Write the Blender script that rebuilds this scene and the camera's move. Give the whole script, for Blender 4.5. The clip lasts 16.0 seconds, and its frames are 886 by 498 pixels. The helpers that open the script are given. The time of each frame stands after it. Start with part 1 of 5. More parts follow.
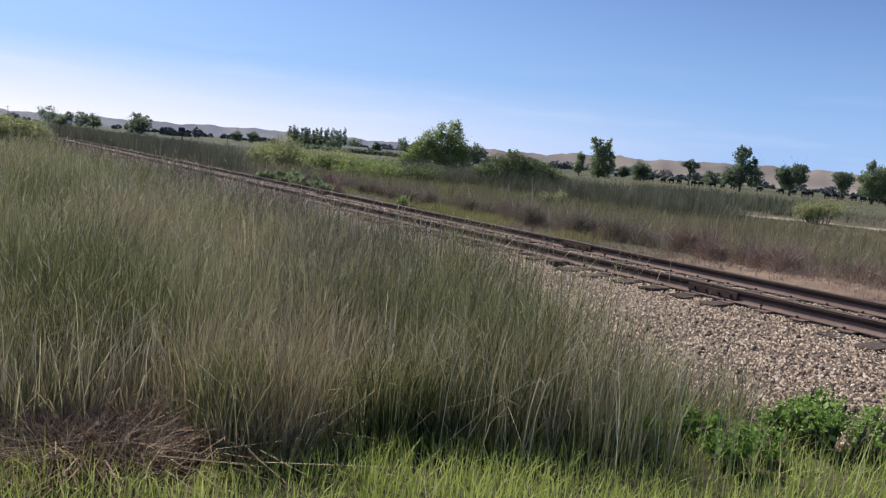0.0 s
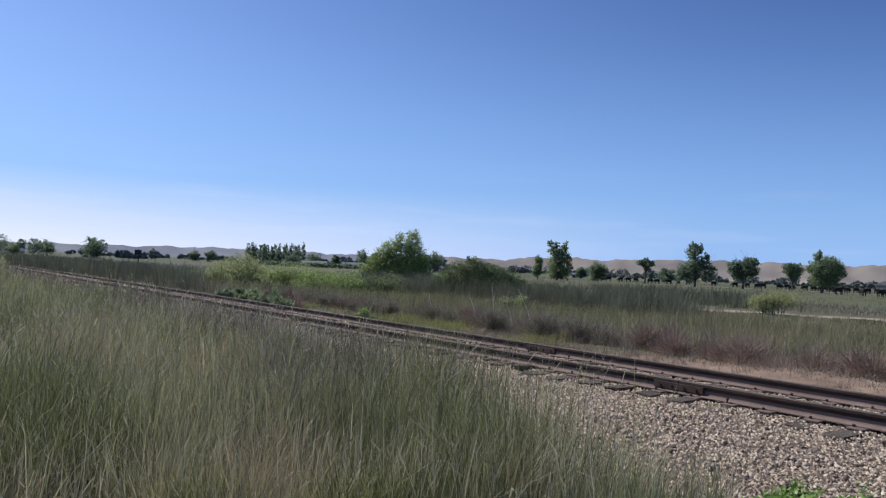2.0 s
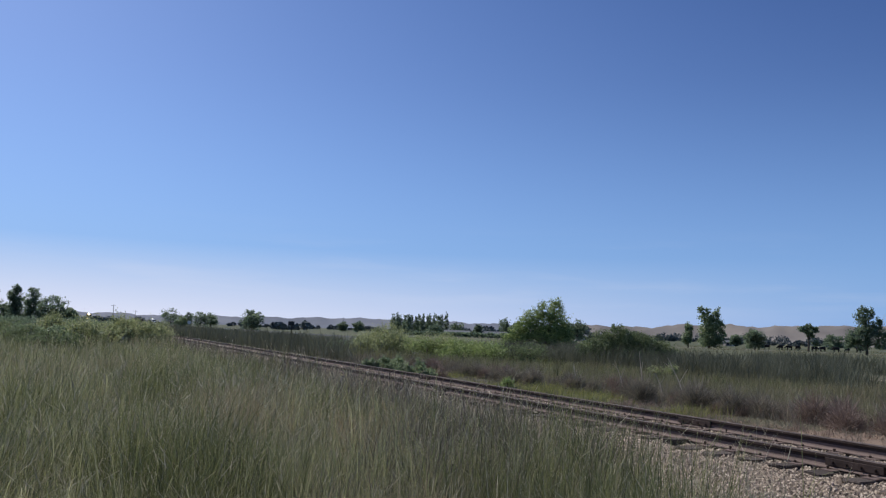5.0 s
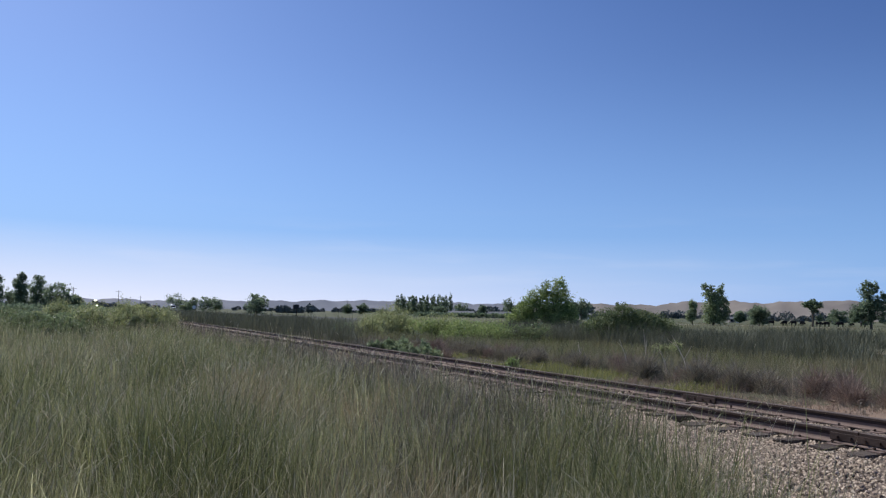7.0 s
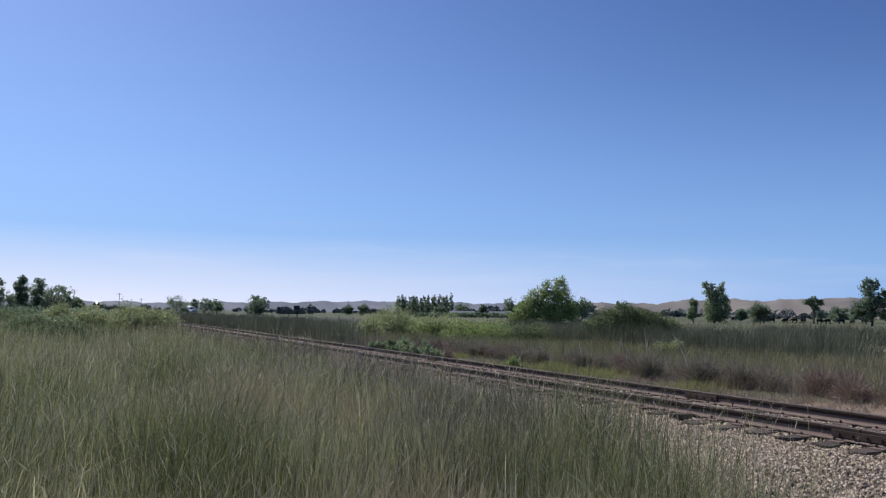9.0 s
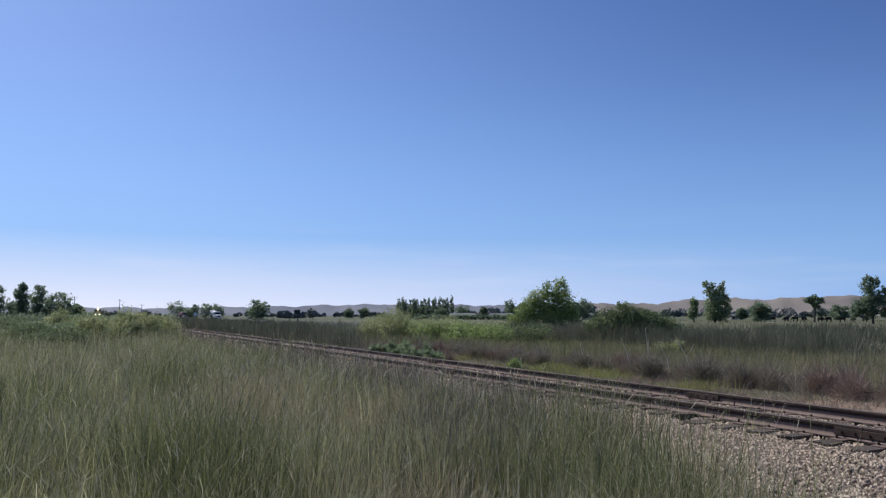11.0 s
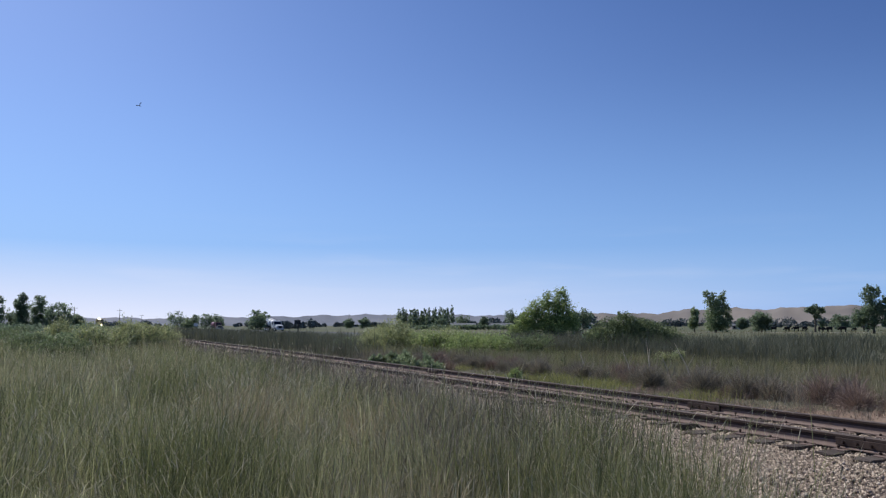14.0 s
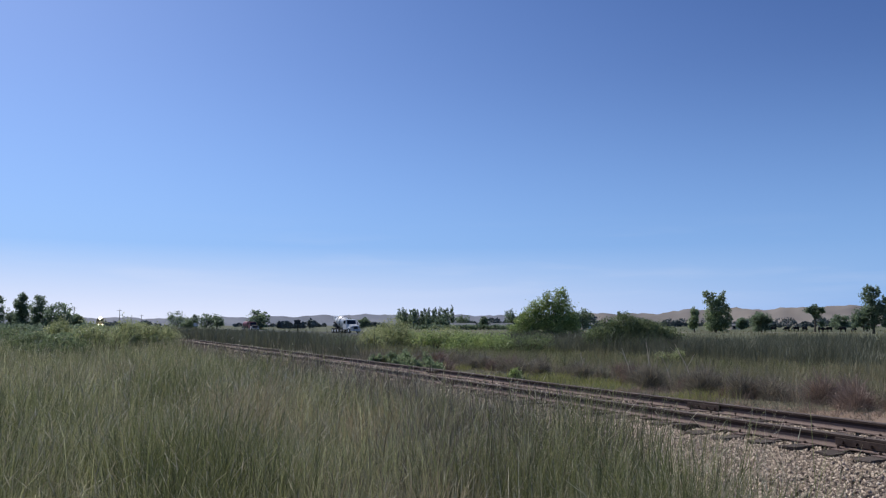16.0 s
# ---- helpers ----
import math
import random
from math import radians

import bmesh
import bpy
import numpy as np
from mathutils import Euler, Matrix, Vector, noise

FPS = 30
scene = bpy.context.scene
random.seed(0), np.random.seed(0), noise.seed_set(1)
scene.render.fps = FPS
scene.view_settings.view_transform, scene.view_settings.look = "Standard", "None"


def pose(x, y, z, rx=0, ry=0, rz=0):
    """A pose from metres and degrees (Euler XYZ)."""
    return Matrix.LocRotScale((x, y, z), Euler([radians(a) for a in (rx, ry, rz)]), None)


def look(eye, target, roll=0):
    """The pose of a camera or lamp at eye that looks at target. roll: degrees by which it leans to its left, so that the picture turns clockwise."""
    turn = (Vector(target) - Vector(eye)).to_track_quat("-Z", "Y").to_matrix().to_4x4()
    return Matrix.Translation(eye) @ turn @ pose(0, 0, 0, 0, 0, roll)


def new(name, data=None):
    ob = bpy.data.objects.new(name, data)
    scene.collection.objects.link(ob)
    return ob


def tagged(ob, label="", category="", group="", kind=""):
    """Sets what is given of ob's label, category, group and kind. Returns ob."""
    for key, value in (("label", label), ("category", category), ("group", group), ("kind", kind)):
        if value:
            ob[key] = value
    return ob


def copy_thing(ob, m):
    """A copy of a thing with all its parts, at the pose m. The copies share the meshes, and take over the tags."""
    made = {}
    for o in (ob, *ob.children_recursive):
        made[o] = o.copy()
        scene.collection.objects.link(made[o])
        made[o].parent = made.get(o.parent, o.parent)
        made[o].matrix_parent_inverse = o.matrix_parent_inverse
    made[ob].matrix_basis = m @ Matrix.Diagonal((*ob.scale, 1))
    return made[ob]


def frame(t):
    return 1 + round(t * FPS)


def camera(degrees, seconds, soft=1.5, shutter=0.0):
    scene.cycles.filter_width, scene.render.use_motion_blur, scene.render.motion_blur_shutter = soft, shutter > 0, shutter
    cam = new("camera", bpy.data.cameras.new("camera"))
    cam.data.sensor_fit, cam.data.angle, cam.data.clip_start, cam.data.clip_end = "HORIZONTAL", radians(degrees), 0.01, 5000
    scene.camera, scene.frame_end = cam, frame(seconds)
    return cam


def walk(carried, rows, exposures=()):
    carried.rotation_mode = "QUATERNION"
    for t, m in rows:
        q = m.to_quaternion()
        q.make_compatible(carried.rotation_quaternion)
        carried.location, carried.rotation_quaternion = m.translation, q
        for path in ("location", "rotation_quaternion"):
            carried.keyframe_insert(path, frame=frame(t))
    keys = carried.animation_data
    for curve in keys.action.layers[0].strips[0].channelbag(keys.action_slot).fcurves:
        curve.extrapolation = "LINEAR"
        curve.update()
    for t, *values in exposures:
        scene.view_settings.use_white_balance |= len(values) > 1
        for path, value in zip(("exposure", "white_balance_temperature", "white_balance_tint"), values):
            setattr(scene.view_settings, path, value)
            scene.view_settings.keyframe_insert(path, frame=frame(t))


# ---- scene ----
CAM_Z = 1.38                      # eye above the top of the rails (z = 0)


def aim(yaw, pitch, roll):
    """The camera's pose on the spot where it is held."""
    return pose(0, 0, CAM_Z, 0, 0, yaw) @ pose(0, 0, 0, 90 + pitch) @ pose(0, 0, 0, 0, 0, roll)


cam = camera(59.55, 16.0, soft=1.25)
CAM_ROWS = [
    (0.0, -8.54, -6.77, 5.18), (0.5, -9.66, 1.44, 2.48), (1.0, -9.86, 1.88, 2.49), (1.5, -10.53, 1.36, 2.40),
    (2.0, -10.86, 1.43, 2.45), (2.5, -11.00, 1.49, 2.54), (3.0, -9.42, 1.47, 2.53), (3.5, -4.18, 3.05, 2.61),
    (4.0, -1.10, 6.37, 2.64), (4.2, -0.54, 7.03, 2.63), (5.3, -0.25, 5.6, 1.8), (6.5, -0.14, 4.71, 1.10),
    (7.0, -0.03, 4.70, 1.10), (7.5, 0.07, 4.75, 0.99), (8.0, 0.05, 4.75, 0.99), (8.5, 0.02, 4.70, 0.87),
    (11.0, -0.01, 4.88, 0.03), (11.5, 0.0, 5.50, -0.02), (12.0, 0.0, 5.59, 0.0), (12.5, 0.0, 5.60, 0.0),
    (13.0, 0.01, 5.62, -0.02), (14.0, 0.01, 5.62, -0.02), (16.0, 0.0, 5.62, 0.0)]
EXPOSURES = [(0.0, 0.18, 6650, 14), (0.5, -0.33, 6400, 13), (1.0, -0.24, 6250, 12), (1.5, 0.05, 6150, 12), (2.0, 0.03, 6150, 12), (2.5, 0.15, 6150, 12), (3.5, 0.0, 6150, 12), (4.0, -0.28, 6150, 12), (7.0, -0.08, 6150, 12), (16.0, -0.1, 6150, 12)]
walk(cam, [(t, aim(a, b, c)) for t, a, b, c in CAM_ROWS], EXPOSURES)

# ---- world and sun ----
SUN_AZ, SUN_EL = -46.0, 48.0       # degrees: azimuth from straight ahead to the right, height
world = bpy.data.worlds.new("sky")
scene.world = world
world.use_nodes = True
wn, wl = world.node_tree.nodes, world.node_tree.links
sky = wn.new("ShaderNodeTexSky")
sky.sky_type, sky.sun_disc = "NISHITA", False
sky.sun_elevation, sky.sun_rotation = radians(SUN_EL), radians(SUN_AZ)
sky.altitude, sky.air_density, sky.dust_density, sky.ozone_density = 300, 1.0, 0.9, 4.0
tint = wn.new("ShaderNodeMix")
tint.data_type, tint.blend_type = "RGBA", "MULTIPLY"
tint.inputs[0].default_value = 1.0
wl.new(sky.outputs[0], tint.inputs[6])
tint.inputs[7].default_value = (0.84, 0.92, 1.12, 1)
# air light: azure towards the horizon, and a thin pale haze that is whitest under the sun
way = wn.new("ShaderNodeTexCoord")
parts_xyz = wn.new("ShaderNodeSeparateXYZ")
wl.new(way.outputs["Generated"], parts_xyz.inputs[0])


def sky_math(kind, a, b):
    node = wn.new("ShaderNodeMath")
    node.operation = kind
    for slot, value in zip(node.inputs, (a, b)):
        if isinstance(value, (int, float)):
            slot.default_value = value
        else:
            wl.new(value, slot)
    return node.outputs[0]


def sky_range(src, a, b, c, d):
    node = wn.new("ShaderNodeMapRange")
    for slot, value in zip(node.inputs[1:5], (a, b, c, d)):
        slot.default_value = value
    wl.new(src, node.inputs[0])
    return node.outputs[0]


def sky_mix(fac, under, color):
    node = wn.new("ShaderNodeMix")
    node.data_type = "RGBA"
    wl.new(fac, node.inputs[0])
    wl.new(under, node.inputs[6])
    node.inputs[7].default_value = (*color, 1)
    return node.outputs[2]


_up = parts_xyz.outputs[2]
_sunward = sky_math("ADD", sky_math("MULTIPLY", parts_xyz.outputs[0], math.sin(radians(SUN_AZ))), sky_math("MULTIPLY", parts_xyz.outputs[1], math.cos(radians(SUN_AZ))))
_azure = sky_math("MULTIPLY", sky_math("POWER", sky_range(_up, 0.0, 0.32, 1.0, 0.0), 1.5), 0.85)
_white = sky_math("MULTIPLY", sky_math("POWER", sky_range(_up, 0.0, 0.10, 1.0, 0.0), 1.1), sky_range(_sunward, 0.25, 0.95, 0.08, 1.0))
air = sky_mix(_azure, tint.outputs[2], (2.5, 4.8, 9.0))
# the sky deepens away from the sun
_fall = sky_math("SUBTRACT", 1.0, sky_range(_sunward, -0.1, 0.9, 0.44, 0.93))
_deep = sky_math("MULTIPLY", sky_math("MULTIPLY", _fall, 1.22), sky_range(_up, 0.04, 0.5, 0.0, 1.0))
deep = wn.new("ShaderNodeMix")
deep.data_type, deep.blend_type = "RGBA", "MULTIPLY"
wl.new(_deep, deep.inputs[0])
wl.new(air, deep.inputs[6])
deep.inputs[7].default_value = (0.0, 0.14, 0.40, 1)
air = deep.outputs[2]
# faint cirrus low in the sky
stretch_map = wn.new("ShaderNodeMapping")
stretch_map.inputs["Scale"].default_value = (3.0, 3.0, 26.0)
wl.new(way.outputs["Generated"], stretch_map.inputs[0])
wisp = wn.new("ShaderNodeTexNoise")
wisp.inputs["Scale"].default_value, wisp.inputs["Detail"].default_value = 1.3, 4
wl.new(stretch_map.outputs[0], wisp.inputs["Vector"])
_band = sky_math("MULTIPLY", sky_range(_up, 0.02, 0.05, 0.0, 1.0), sky_range(_up, 0.06, 0.14, 1.0, 0.0))
_wisp = sky_math("MULTIPLY", sky_range(wisp.outputs["Fac"], 0.5, 0.75, 0.0, 0.22), _band)
air = sky_mix(_wisp, air, (7.6, 7.8, 8.8))
wl.new(sky_mix(_white, air, (9.1, 9.15, 10.1)), wn["Background"].inputs[0])
wn["Background"].inputs[1].default_value = 0.103
sun_data = bpy.data.lights.new("sun", "SUN")
sun_data.energy, sun_data.angle, sun_data.color = 4.6, radians(0.53), (1.0, 0.94, 0.85)
sun = new("sun", sun_data)
_az, _el = radians(SUN_AZ), radians(SUN_EL)
sun_dir = Vector((math.sin(_az) * math.cos(_el), math.cos(_az) * math.cos(_el), math.sin(_el)))
sun.matrix_world = look(sun_dir * 200, (0, 0, 0))

rng = np.random.default_rng(7)

# ---- plan: the track is straight; s runs along it, p across it from the camera ----
TRACK_AZ = 25.3
UX, UY = -math.sin(radians(TRACK_AZ)), math.cos(radians(TRACK_AZ))
NX, NY = math.cos(radians(TRACK_AZ)), math.sin(radians(TRACK_AZ))
P_MID, GAUGE = 9.66, 1.505         # track's middle from the camera, rail middle to rail middle


def sp(s, p, z=0.0):
    return (s * UX + p * NX, s * UY + p * NY, z)


def to_sp(x, y):
    return x * UX + y * UY, x * NX + y * NY


def polar(az, d):
    """Plan place at a bearing (degrees to the right of straight ahead) and distance."""
    return d * math.sin(radians(az)), d * math.cos(radians(az))


P_KNOTS = [-400, -6, 5.0, 7.0, 11.8, 13.0, 15.5, 24, 60, 140, 5000]
Z_KNOTS = [-0.55, -0.34, -0.34, -0.55, -0.55, -0.37, -0.42, -0.95, -1.0, -0.45, -0.45]


def ground_z(x, y):
    s, p = to_sp(x, y)
    return np.interp(p, P_KNOTS, Z_KNOTS)


# ---- materials ----
def material(name, colors, scale=4.0, rough=0.8, bump=0.0, bump_scale=None, metal=0.0, island=0.0, big=0.0,
             big_scale=0.3, translucent=0.0, spec=0.3, stretch=None, random_ob=0.0):
    """colours (dark to light) mixed by fine noise, by random piece and by a broad second noise."""
    m = bpy.data.materials.new(name)
    m.use_nodes = True
    n, l = m.node_tree.nodes, m.node_tree.links
    b = n["Principled BSDF"]
    co = n.new("ShaderNodeTexCoord")
    src = co.outputs["Object"]
    if stretch:
        mp = n.new("ShaderNodeMapping")
        mp.inputs["Scale"].default_value = stretch
        l.new(src, mp.inputs[0])
        src = mp.outputs[0]
    fine = n.new("ShaderNodeTexNoise")
    fine.inputs["Scale"].default_value, fine.inputs["Detail"].default_value = scale, 5
    l.new(src, fine.inputs["Vector"])
    fac = fine.outputs["Fac"]

    def blend(a, other, weight):
        mix = n.new("ShaderNodeMix")
        mix.inputs[0].default_value = weight
        l.new(a, mix.inputs[2])
        l.new(other, mix.inputs[3])
        return mix.outputs[0]

    if island:
        geo = n.new("ShaderNodeNewGeometry")
        fac = blend(fac, geo.outputs["Random Per Island"], island)
    if random_ob:
        info = n.new("ShaderNodeObjectInfo")
        fac = blend(fac, info.outputs["Random"], random_ob)
    if big:
        broad = n.new("ShaderNodeTexNoise")
        broad.inputs["Scale"].default_value, broad.inputs["Detail"].default_value = big_scale, 3
        l.new(co.outputs["Object"], broad.inputs["Vector"])
        rb = n.new("ShaderNodeMapRange")
        rb.inputs[1].default_value, rb.inputs[2].default_value = 0.3, 0.7
        l.new(broad.outputs["Fac"], rb.inputs[0])
        fac = blend(fac, rb.outputs[0], big)
    ramp = n.new("ShaderNodeValToRGB")
    e = ramp.color_ramp.elements
    while len(e) < len(colors):
        e.new(0.5)
    lo, hi = (0.12, 0.88) if (island or random_ob or big) else (0.3, 0.7)
    for i, c in enumerate(colors):
        e[i].position = lo + (hi - lo) * i / max(1, len(colors) - 1)
        e[i].color = (*c, 1)
    l.new(fac, ramp.inputs[0])
    l.new(ramp.outputs[0], b.inputs["Base Color"])
    b.inputs["Roughness"].default_value = rough
    b.inputs["Metallic"].default_value = metal
    b.inputs["Specular IOR Level"].default_value = spec
    if bump:
        bn = n.new("ShaderNodeTexNoise")
        bn.inputs["Scale"].default_value, bn.inputs["Detail"].default_value = bump_scale or scale * 3, 6
        l.new(src, bn.inputs["Vector"])
        bp = n.new("ShaderNodeBump")
        bp.inputs["Strength"].default_value, bp.inputs["Distance"].default_value = bump, 0.02
        l.new(bn.outputs["Fac"], bp.inputs["Height"])
        l.new(bp.outputs[0], b.inputs["Normal"])
    if translucent:
        tr = n.new("ShaderNodeBsdfTranslucent")
        l.new(ramp.outputs[0], tr.inputs[0])
        mx = n.new("ShaderNodeMixShader")
        mx.inputs[0].default_value = translucent
        l.new(b.outputs[0], mx.inputs[1])
        l.new(tr.outputs[0], mx.inputs[2])
        l.new(mx.outputs[0], n["Material Output"].inputs[0])
    return m


def glow(name, color, strength):
    m = bpy.data.materials.new(name)
    m.use_nodes = True
    b = m.node_tree.nodes["Principled BSDF"]
    b.inputs["Base Color"].default_value = (*color, 1)
    b.inputs["Emission Color"].default_value = (*color, 1)
    b.inputs["Emission Strength"].default_value = strength
    return m


M_SOIL = material("soil", [(.055, .05, .03), (.10, .095, .05), (.17, .14, .08)], 2.2, .95, .5, big=.5, big_scale=.02)
M_FIELD = material("field", [(0.055, 0.066, 0.030), (0.092, 0.100, 0.046), (0.150, 0.140, 0.075)], .05, .95, big=.6, big_scale=.006)
M_BANK = material("bank_grass", [(.03, .04, .02), (.055, .065, .035), (.09, .085, .05)], .8, .95, .4, big=.5, big_scale=.05)
M_TALL = material("tall_grass", [(0.075, 0.086, 0.045), (0.212, 0.226, 0.118), (0.372, 0.376, 0.200), (0.740, 0.700, 0.430)], .6, .6, island=.62, big=.3,
                  big_scale=.75, translucent=.45)
M_SEED = material("seed_stalk", [(0.260, 0.235, 0.155), (0.460, 0.420, 0.290), (0.720, 0.670, 0.500)], 3, .7, island=.7, translucent=.25)
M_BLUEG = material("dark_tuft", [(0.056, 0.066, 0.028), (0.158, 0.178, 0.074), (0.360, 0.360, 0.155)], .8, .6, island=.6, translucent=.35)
M_STRAW = material("straw", [(0.180, 0.152, 0.090), (0.370, 0.315, 0.195), (0.600, 0.520, 0.350)], .8, .7, island=.6, translucent=.35)
M_MAT = material("dead_mat", [(.125, .088, .062), (.275, .200, .144), (.525, .425, .312)], 2, .85, island=.7, translucent=.2)
M_DRYG = material("grey_weed", [(0.125, 0.112, 0.084), (0.245, 0.219, 0.163), (0.410, 0.365, 0.275)], 1.2, .85, island=.6, translucent=.25)
M_GREY = material("grey_grass", [(0.058, 0.054, 0.040), (0.170, 0.154, 0.115), (0.390, 0.350, 0.270)], 1.0, .7, island=.6, translucent=.25)
M_VERGE = material("verge_grass", [(.28, .35, .075), (.45, .54, .14), (.62, .66, .27)], 1.5, .6, island=.6, translucent=.4)
M_REED = material("reed", [(0.070, 0.076, 0.048), (0.138, 0.146, 0.093), (0.235, 0.232, 0.152)], .8, .6, island=.5, big=.3, big_scale=.2, translucent=.25)
M_OLIVE = material("olive_grass", [(0.122, 0.118, 0.062), (0.250, 0.235, 0.130), (0.400, 0.360, 0.220)], .7, .7, island=.5, big=.3, big_scale=.2, translucent=.3)
M_DRY = material("dry_weed", [(0.138, 0.102, 0.080), (0.285, 0.212, 0.168), (0.480, 0.375, 0.295)], 1.2, .85, island=.6, big=.25, big_scale=.4, translucent=.2)
M_LOWG = material("low_green", [(0.190, 0.205, 0.062), (0.300, 0.310, 0.105), (0.440, 0.420, 0.185)], 1.2, .7, island=.6, translucent=.35)
M_WEED = material("leafy_weed", [(0.135, 0.235, 0.048), (0.235, 0.385, 0.085), (0.370, 0.520, 0.150)], 2, .55, island=.6, translucent=.4)
M_LEAF = material("leaf_green", [(0.140, 0.190, 0.098), (0.245, 0.310, 0.160), (0.390, 0.450, 0.250)], .5, .5, island=.6, translucent=.45)
M_LEAFD = material("leaf_dark", [(0.108, 0.152, 0.098), (0.188, 0.248, 0.156), (0.295, 0.360, 0.225)], .5, .55, island=.6, translucent=.6)
M_WILLOW = material("leaf_bright", [(0.165, 0.230, 0.075), (0.285, 0.365, 0.130), (0.450, 0.500, 0.225)], .5, .5, island=.6, translucent=.5)
M_YELLOW = material("leaf_yellow_green", [(0.209, 0.258, 0.102), (0.370, 0.401, 0.182), (0.542, 0.544, 0.320)], .6, .55, island=.6, translucent=.4)
M_SHRUB = material("leaf_deep", [(0.098, 0.136, 0.062), (0.175, 0.220, 0.104), (0.280, 0.320, 0.155)], .5, .6, island=.6, translucent=.4)
M_BARK = material("bark", [(.06, .045, .035), (.11, .09, .07), (.17, .15, .12)], 6, .9, .6, stretch=(1, 1, .2))
M_DEAD = material("bare_wood", [(0.520, 0.440, 0.330), (0.700, 0.610, 0.480)], 6, .9, .4, stretch=(1, 1, .2))
M_STEEL = material("rail_steel", [(.030, .021, .018), (.055, .037, .030), (.09, .062, .05)], 5, .75, .4, metal=.15, big=.35, big_scale=.6)
M_HEAD = material("rail_head", [(0.060, 0.044, 0.038), (0.115, 0.090, 0.078)], 4, .7, .15, metal=.25)
# rust for rail foot and tie plates, paled by ballast light in the colour
M_RUST_LIT = material("rust_lit", [(.11, .08, .068), (.17, .125, .105), (.23, .175, .15)], 6, .85, .3, big=.3, big_scale=.8)
M_TIE = material("tie_wood", [(.045, .035, .029), (.09, .073, .06), (.15, .125, .105)], 5, .9, .8, stretch=(.25, 3, 3), random_ob=.3)
M_STONE = material("ballast_stone", [(0.045, 0.036, 0.029), (0.190, 0.150, 0.112), (0.390, 0.315, 0.235), (0.660, 0.555, 0.430)], 9, .9, .3, island=.75)
M_STONE1 = material("loose_stone", [(.095, .076, .064), (.232, .181, .142), (.353, .284, .228), (.499, .421, .353)], 9, .9, .3, random_ob=.75)
M_BED = material("ballast_bed", [(0.070, 0.056, 0.045), (0.190, 0.150, 0.122), (0.340, 0.285, 0.235)], 42, .95, 1.0, 42)
M_SAND = material("sandy_soil", [(0.135, 0.098, 0.070), (0.240, 0.175, 0.125), (0.400, 0.295, 0.205)], 3, .95, .9, 9, big=.4, big_scale=1.2)
M_PATH = material("dirt_road", [(.22, .185, .135), (.30, .255, .19), (.38, .33, .25)], 1.5, .95, .4)
M_ROAD = material("asphalt", [(.045, .045, .047), (.065, .064, .063)], 8, .85, .2)
M_HILL = material("dry_hill", [(0.120, 0.112, 0.104), (0.198, 0.178, 0.156), (0.285, 0.250, 0.205)], .004, .95, big=.5, big_scale=.0022)
# distance haze is mixed into this hill colour as a blue-grey
M_HAZY_HILL = material("sage_hill", [(.10, .115, .14), (.15, .165, .195), (.20, .21, .235)], .004, .95, big=.5, big_scale=.002)
# far foliage, its green shifted to blue-grey to carry the haze
M_FARWOOD = material("far_wood", [(0.085, 0.105, 0.105), (0.120, 0.145, 0.140), (0.160, 0.185, 0.165)], .05, .8, island=.5)
M_WHITE = material("white_paint", [(.72, .72, .70), (.82, .82, .80)], 2, .35, spec=.5)
M_MAROON = material("maroon_paint", [(.16, .03, .04), (.22, .045, .055)], 2, .4, spec=.5)
M_DARK = material("dark_steel", [(.02, .02, .022), (.05, .05, .052)], 4, .6)
M_TYRE = material("tyre_rubber", [(.018, .018, .018), (.035, .034, .033)], 10, .9)
M_GLASSD = material("tinted_glass", [(.012, .015, .02), (.02, .024, .03)], 2, .08, spec=.6)
M_ROOF = material("metal_roof", [(.13, .14, .145), (.21, .22, .225)], 2, .85, spec=.2)
M_WALL = material("siding", [(.22, .20, .17), (.32, .29, .25)], 3, .8)
M_COW = material("black_hide", [(.010, .009, .008), (.024, .02, .018)], 5, .75)
M_BIRD = material("dark_feather", [(.02, .022, .03), (.05, .05, .055)], 20, .7)
M_LOCO = material("locomotive_paint", [(.18, .16, .12), (.28, .25, .18)], 2, .5)
M_POLE = material("pole_wood", [(.06, .05, .042), (.11, .095, .08)], 4, .9, .4, stretch=(1, 1, .1))
G_HEAD = glow("headlight_lens", (1.0, .80, .45), 150.0)
G_DITCH = glow("ditch_light_lens", (1.0, .84, .52), 110.0)


# ---- mesh helpers ----
def fast_mesh(name, verts, quads, mat):
    """A mesh of many quads, all in one go."""
    me = bpy.data.meshes.new(name)
    verts, quads = np.asarray(verts, np.float32), np.asarray(quads, np.int32)
    me.vertices.add(len(verts))
    me.vertices.foreach_set("co", verts.ravel())
    me.loops.add(quads.size)
    me.loops.foreach_set("vertex_index", quads.ravel())
    me.polygons.add(len(quads))
    me.polygons.foreach_set("loop_start", np.arange(len(quads), dtype=np.int32) * 4)
    me.update(calc_edges=True)
    me.validate()
    me.materials.append(mat)
    return me


def part(name, bm, mat, parent, label=""):
    """Links a bmesh or mesh as one mesh object under a thing or part."""
    if isinstance(bm, bmesh.types.BMesh):
        me = bpy.data.meshes.new(name)
        bm.to_mesh(me)
        bm.free()
        me.materials.append(mat)
    else:
        me = bm
    ob = new(name, me)
    ob.parent = parent
    return tagged(ob, label)


def thing(name, x, y, z, yaw, label, category, group="", kind=""):
    ob = new(name)
    ob.empty_display_size = 0.2
    ob.matrix_world = pose(x, y, z, 0, 0, yaw)
    return tagged(ob, label, category, group, kind)


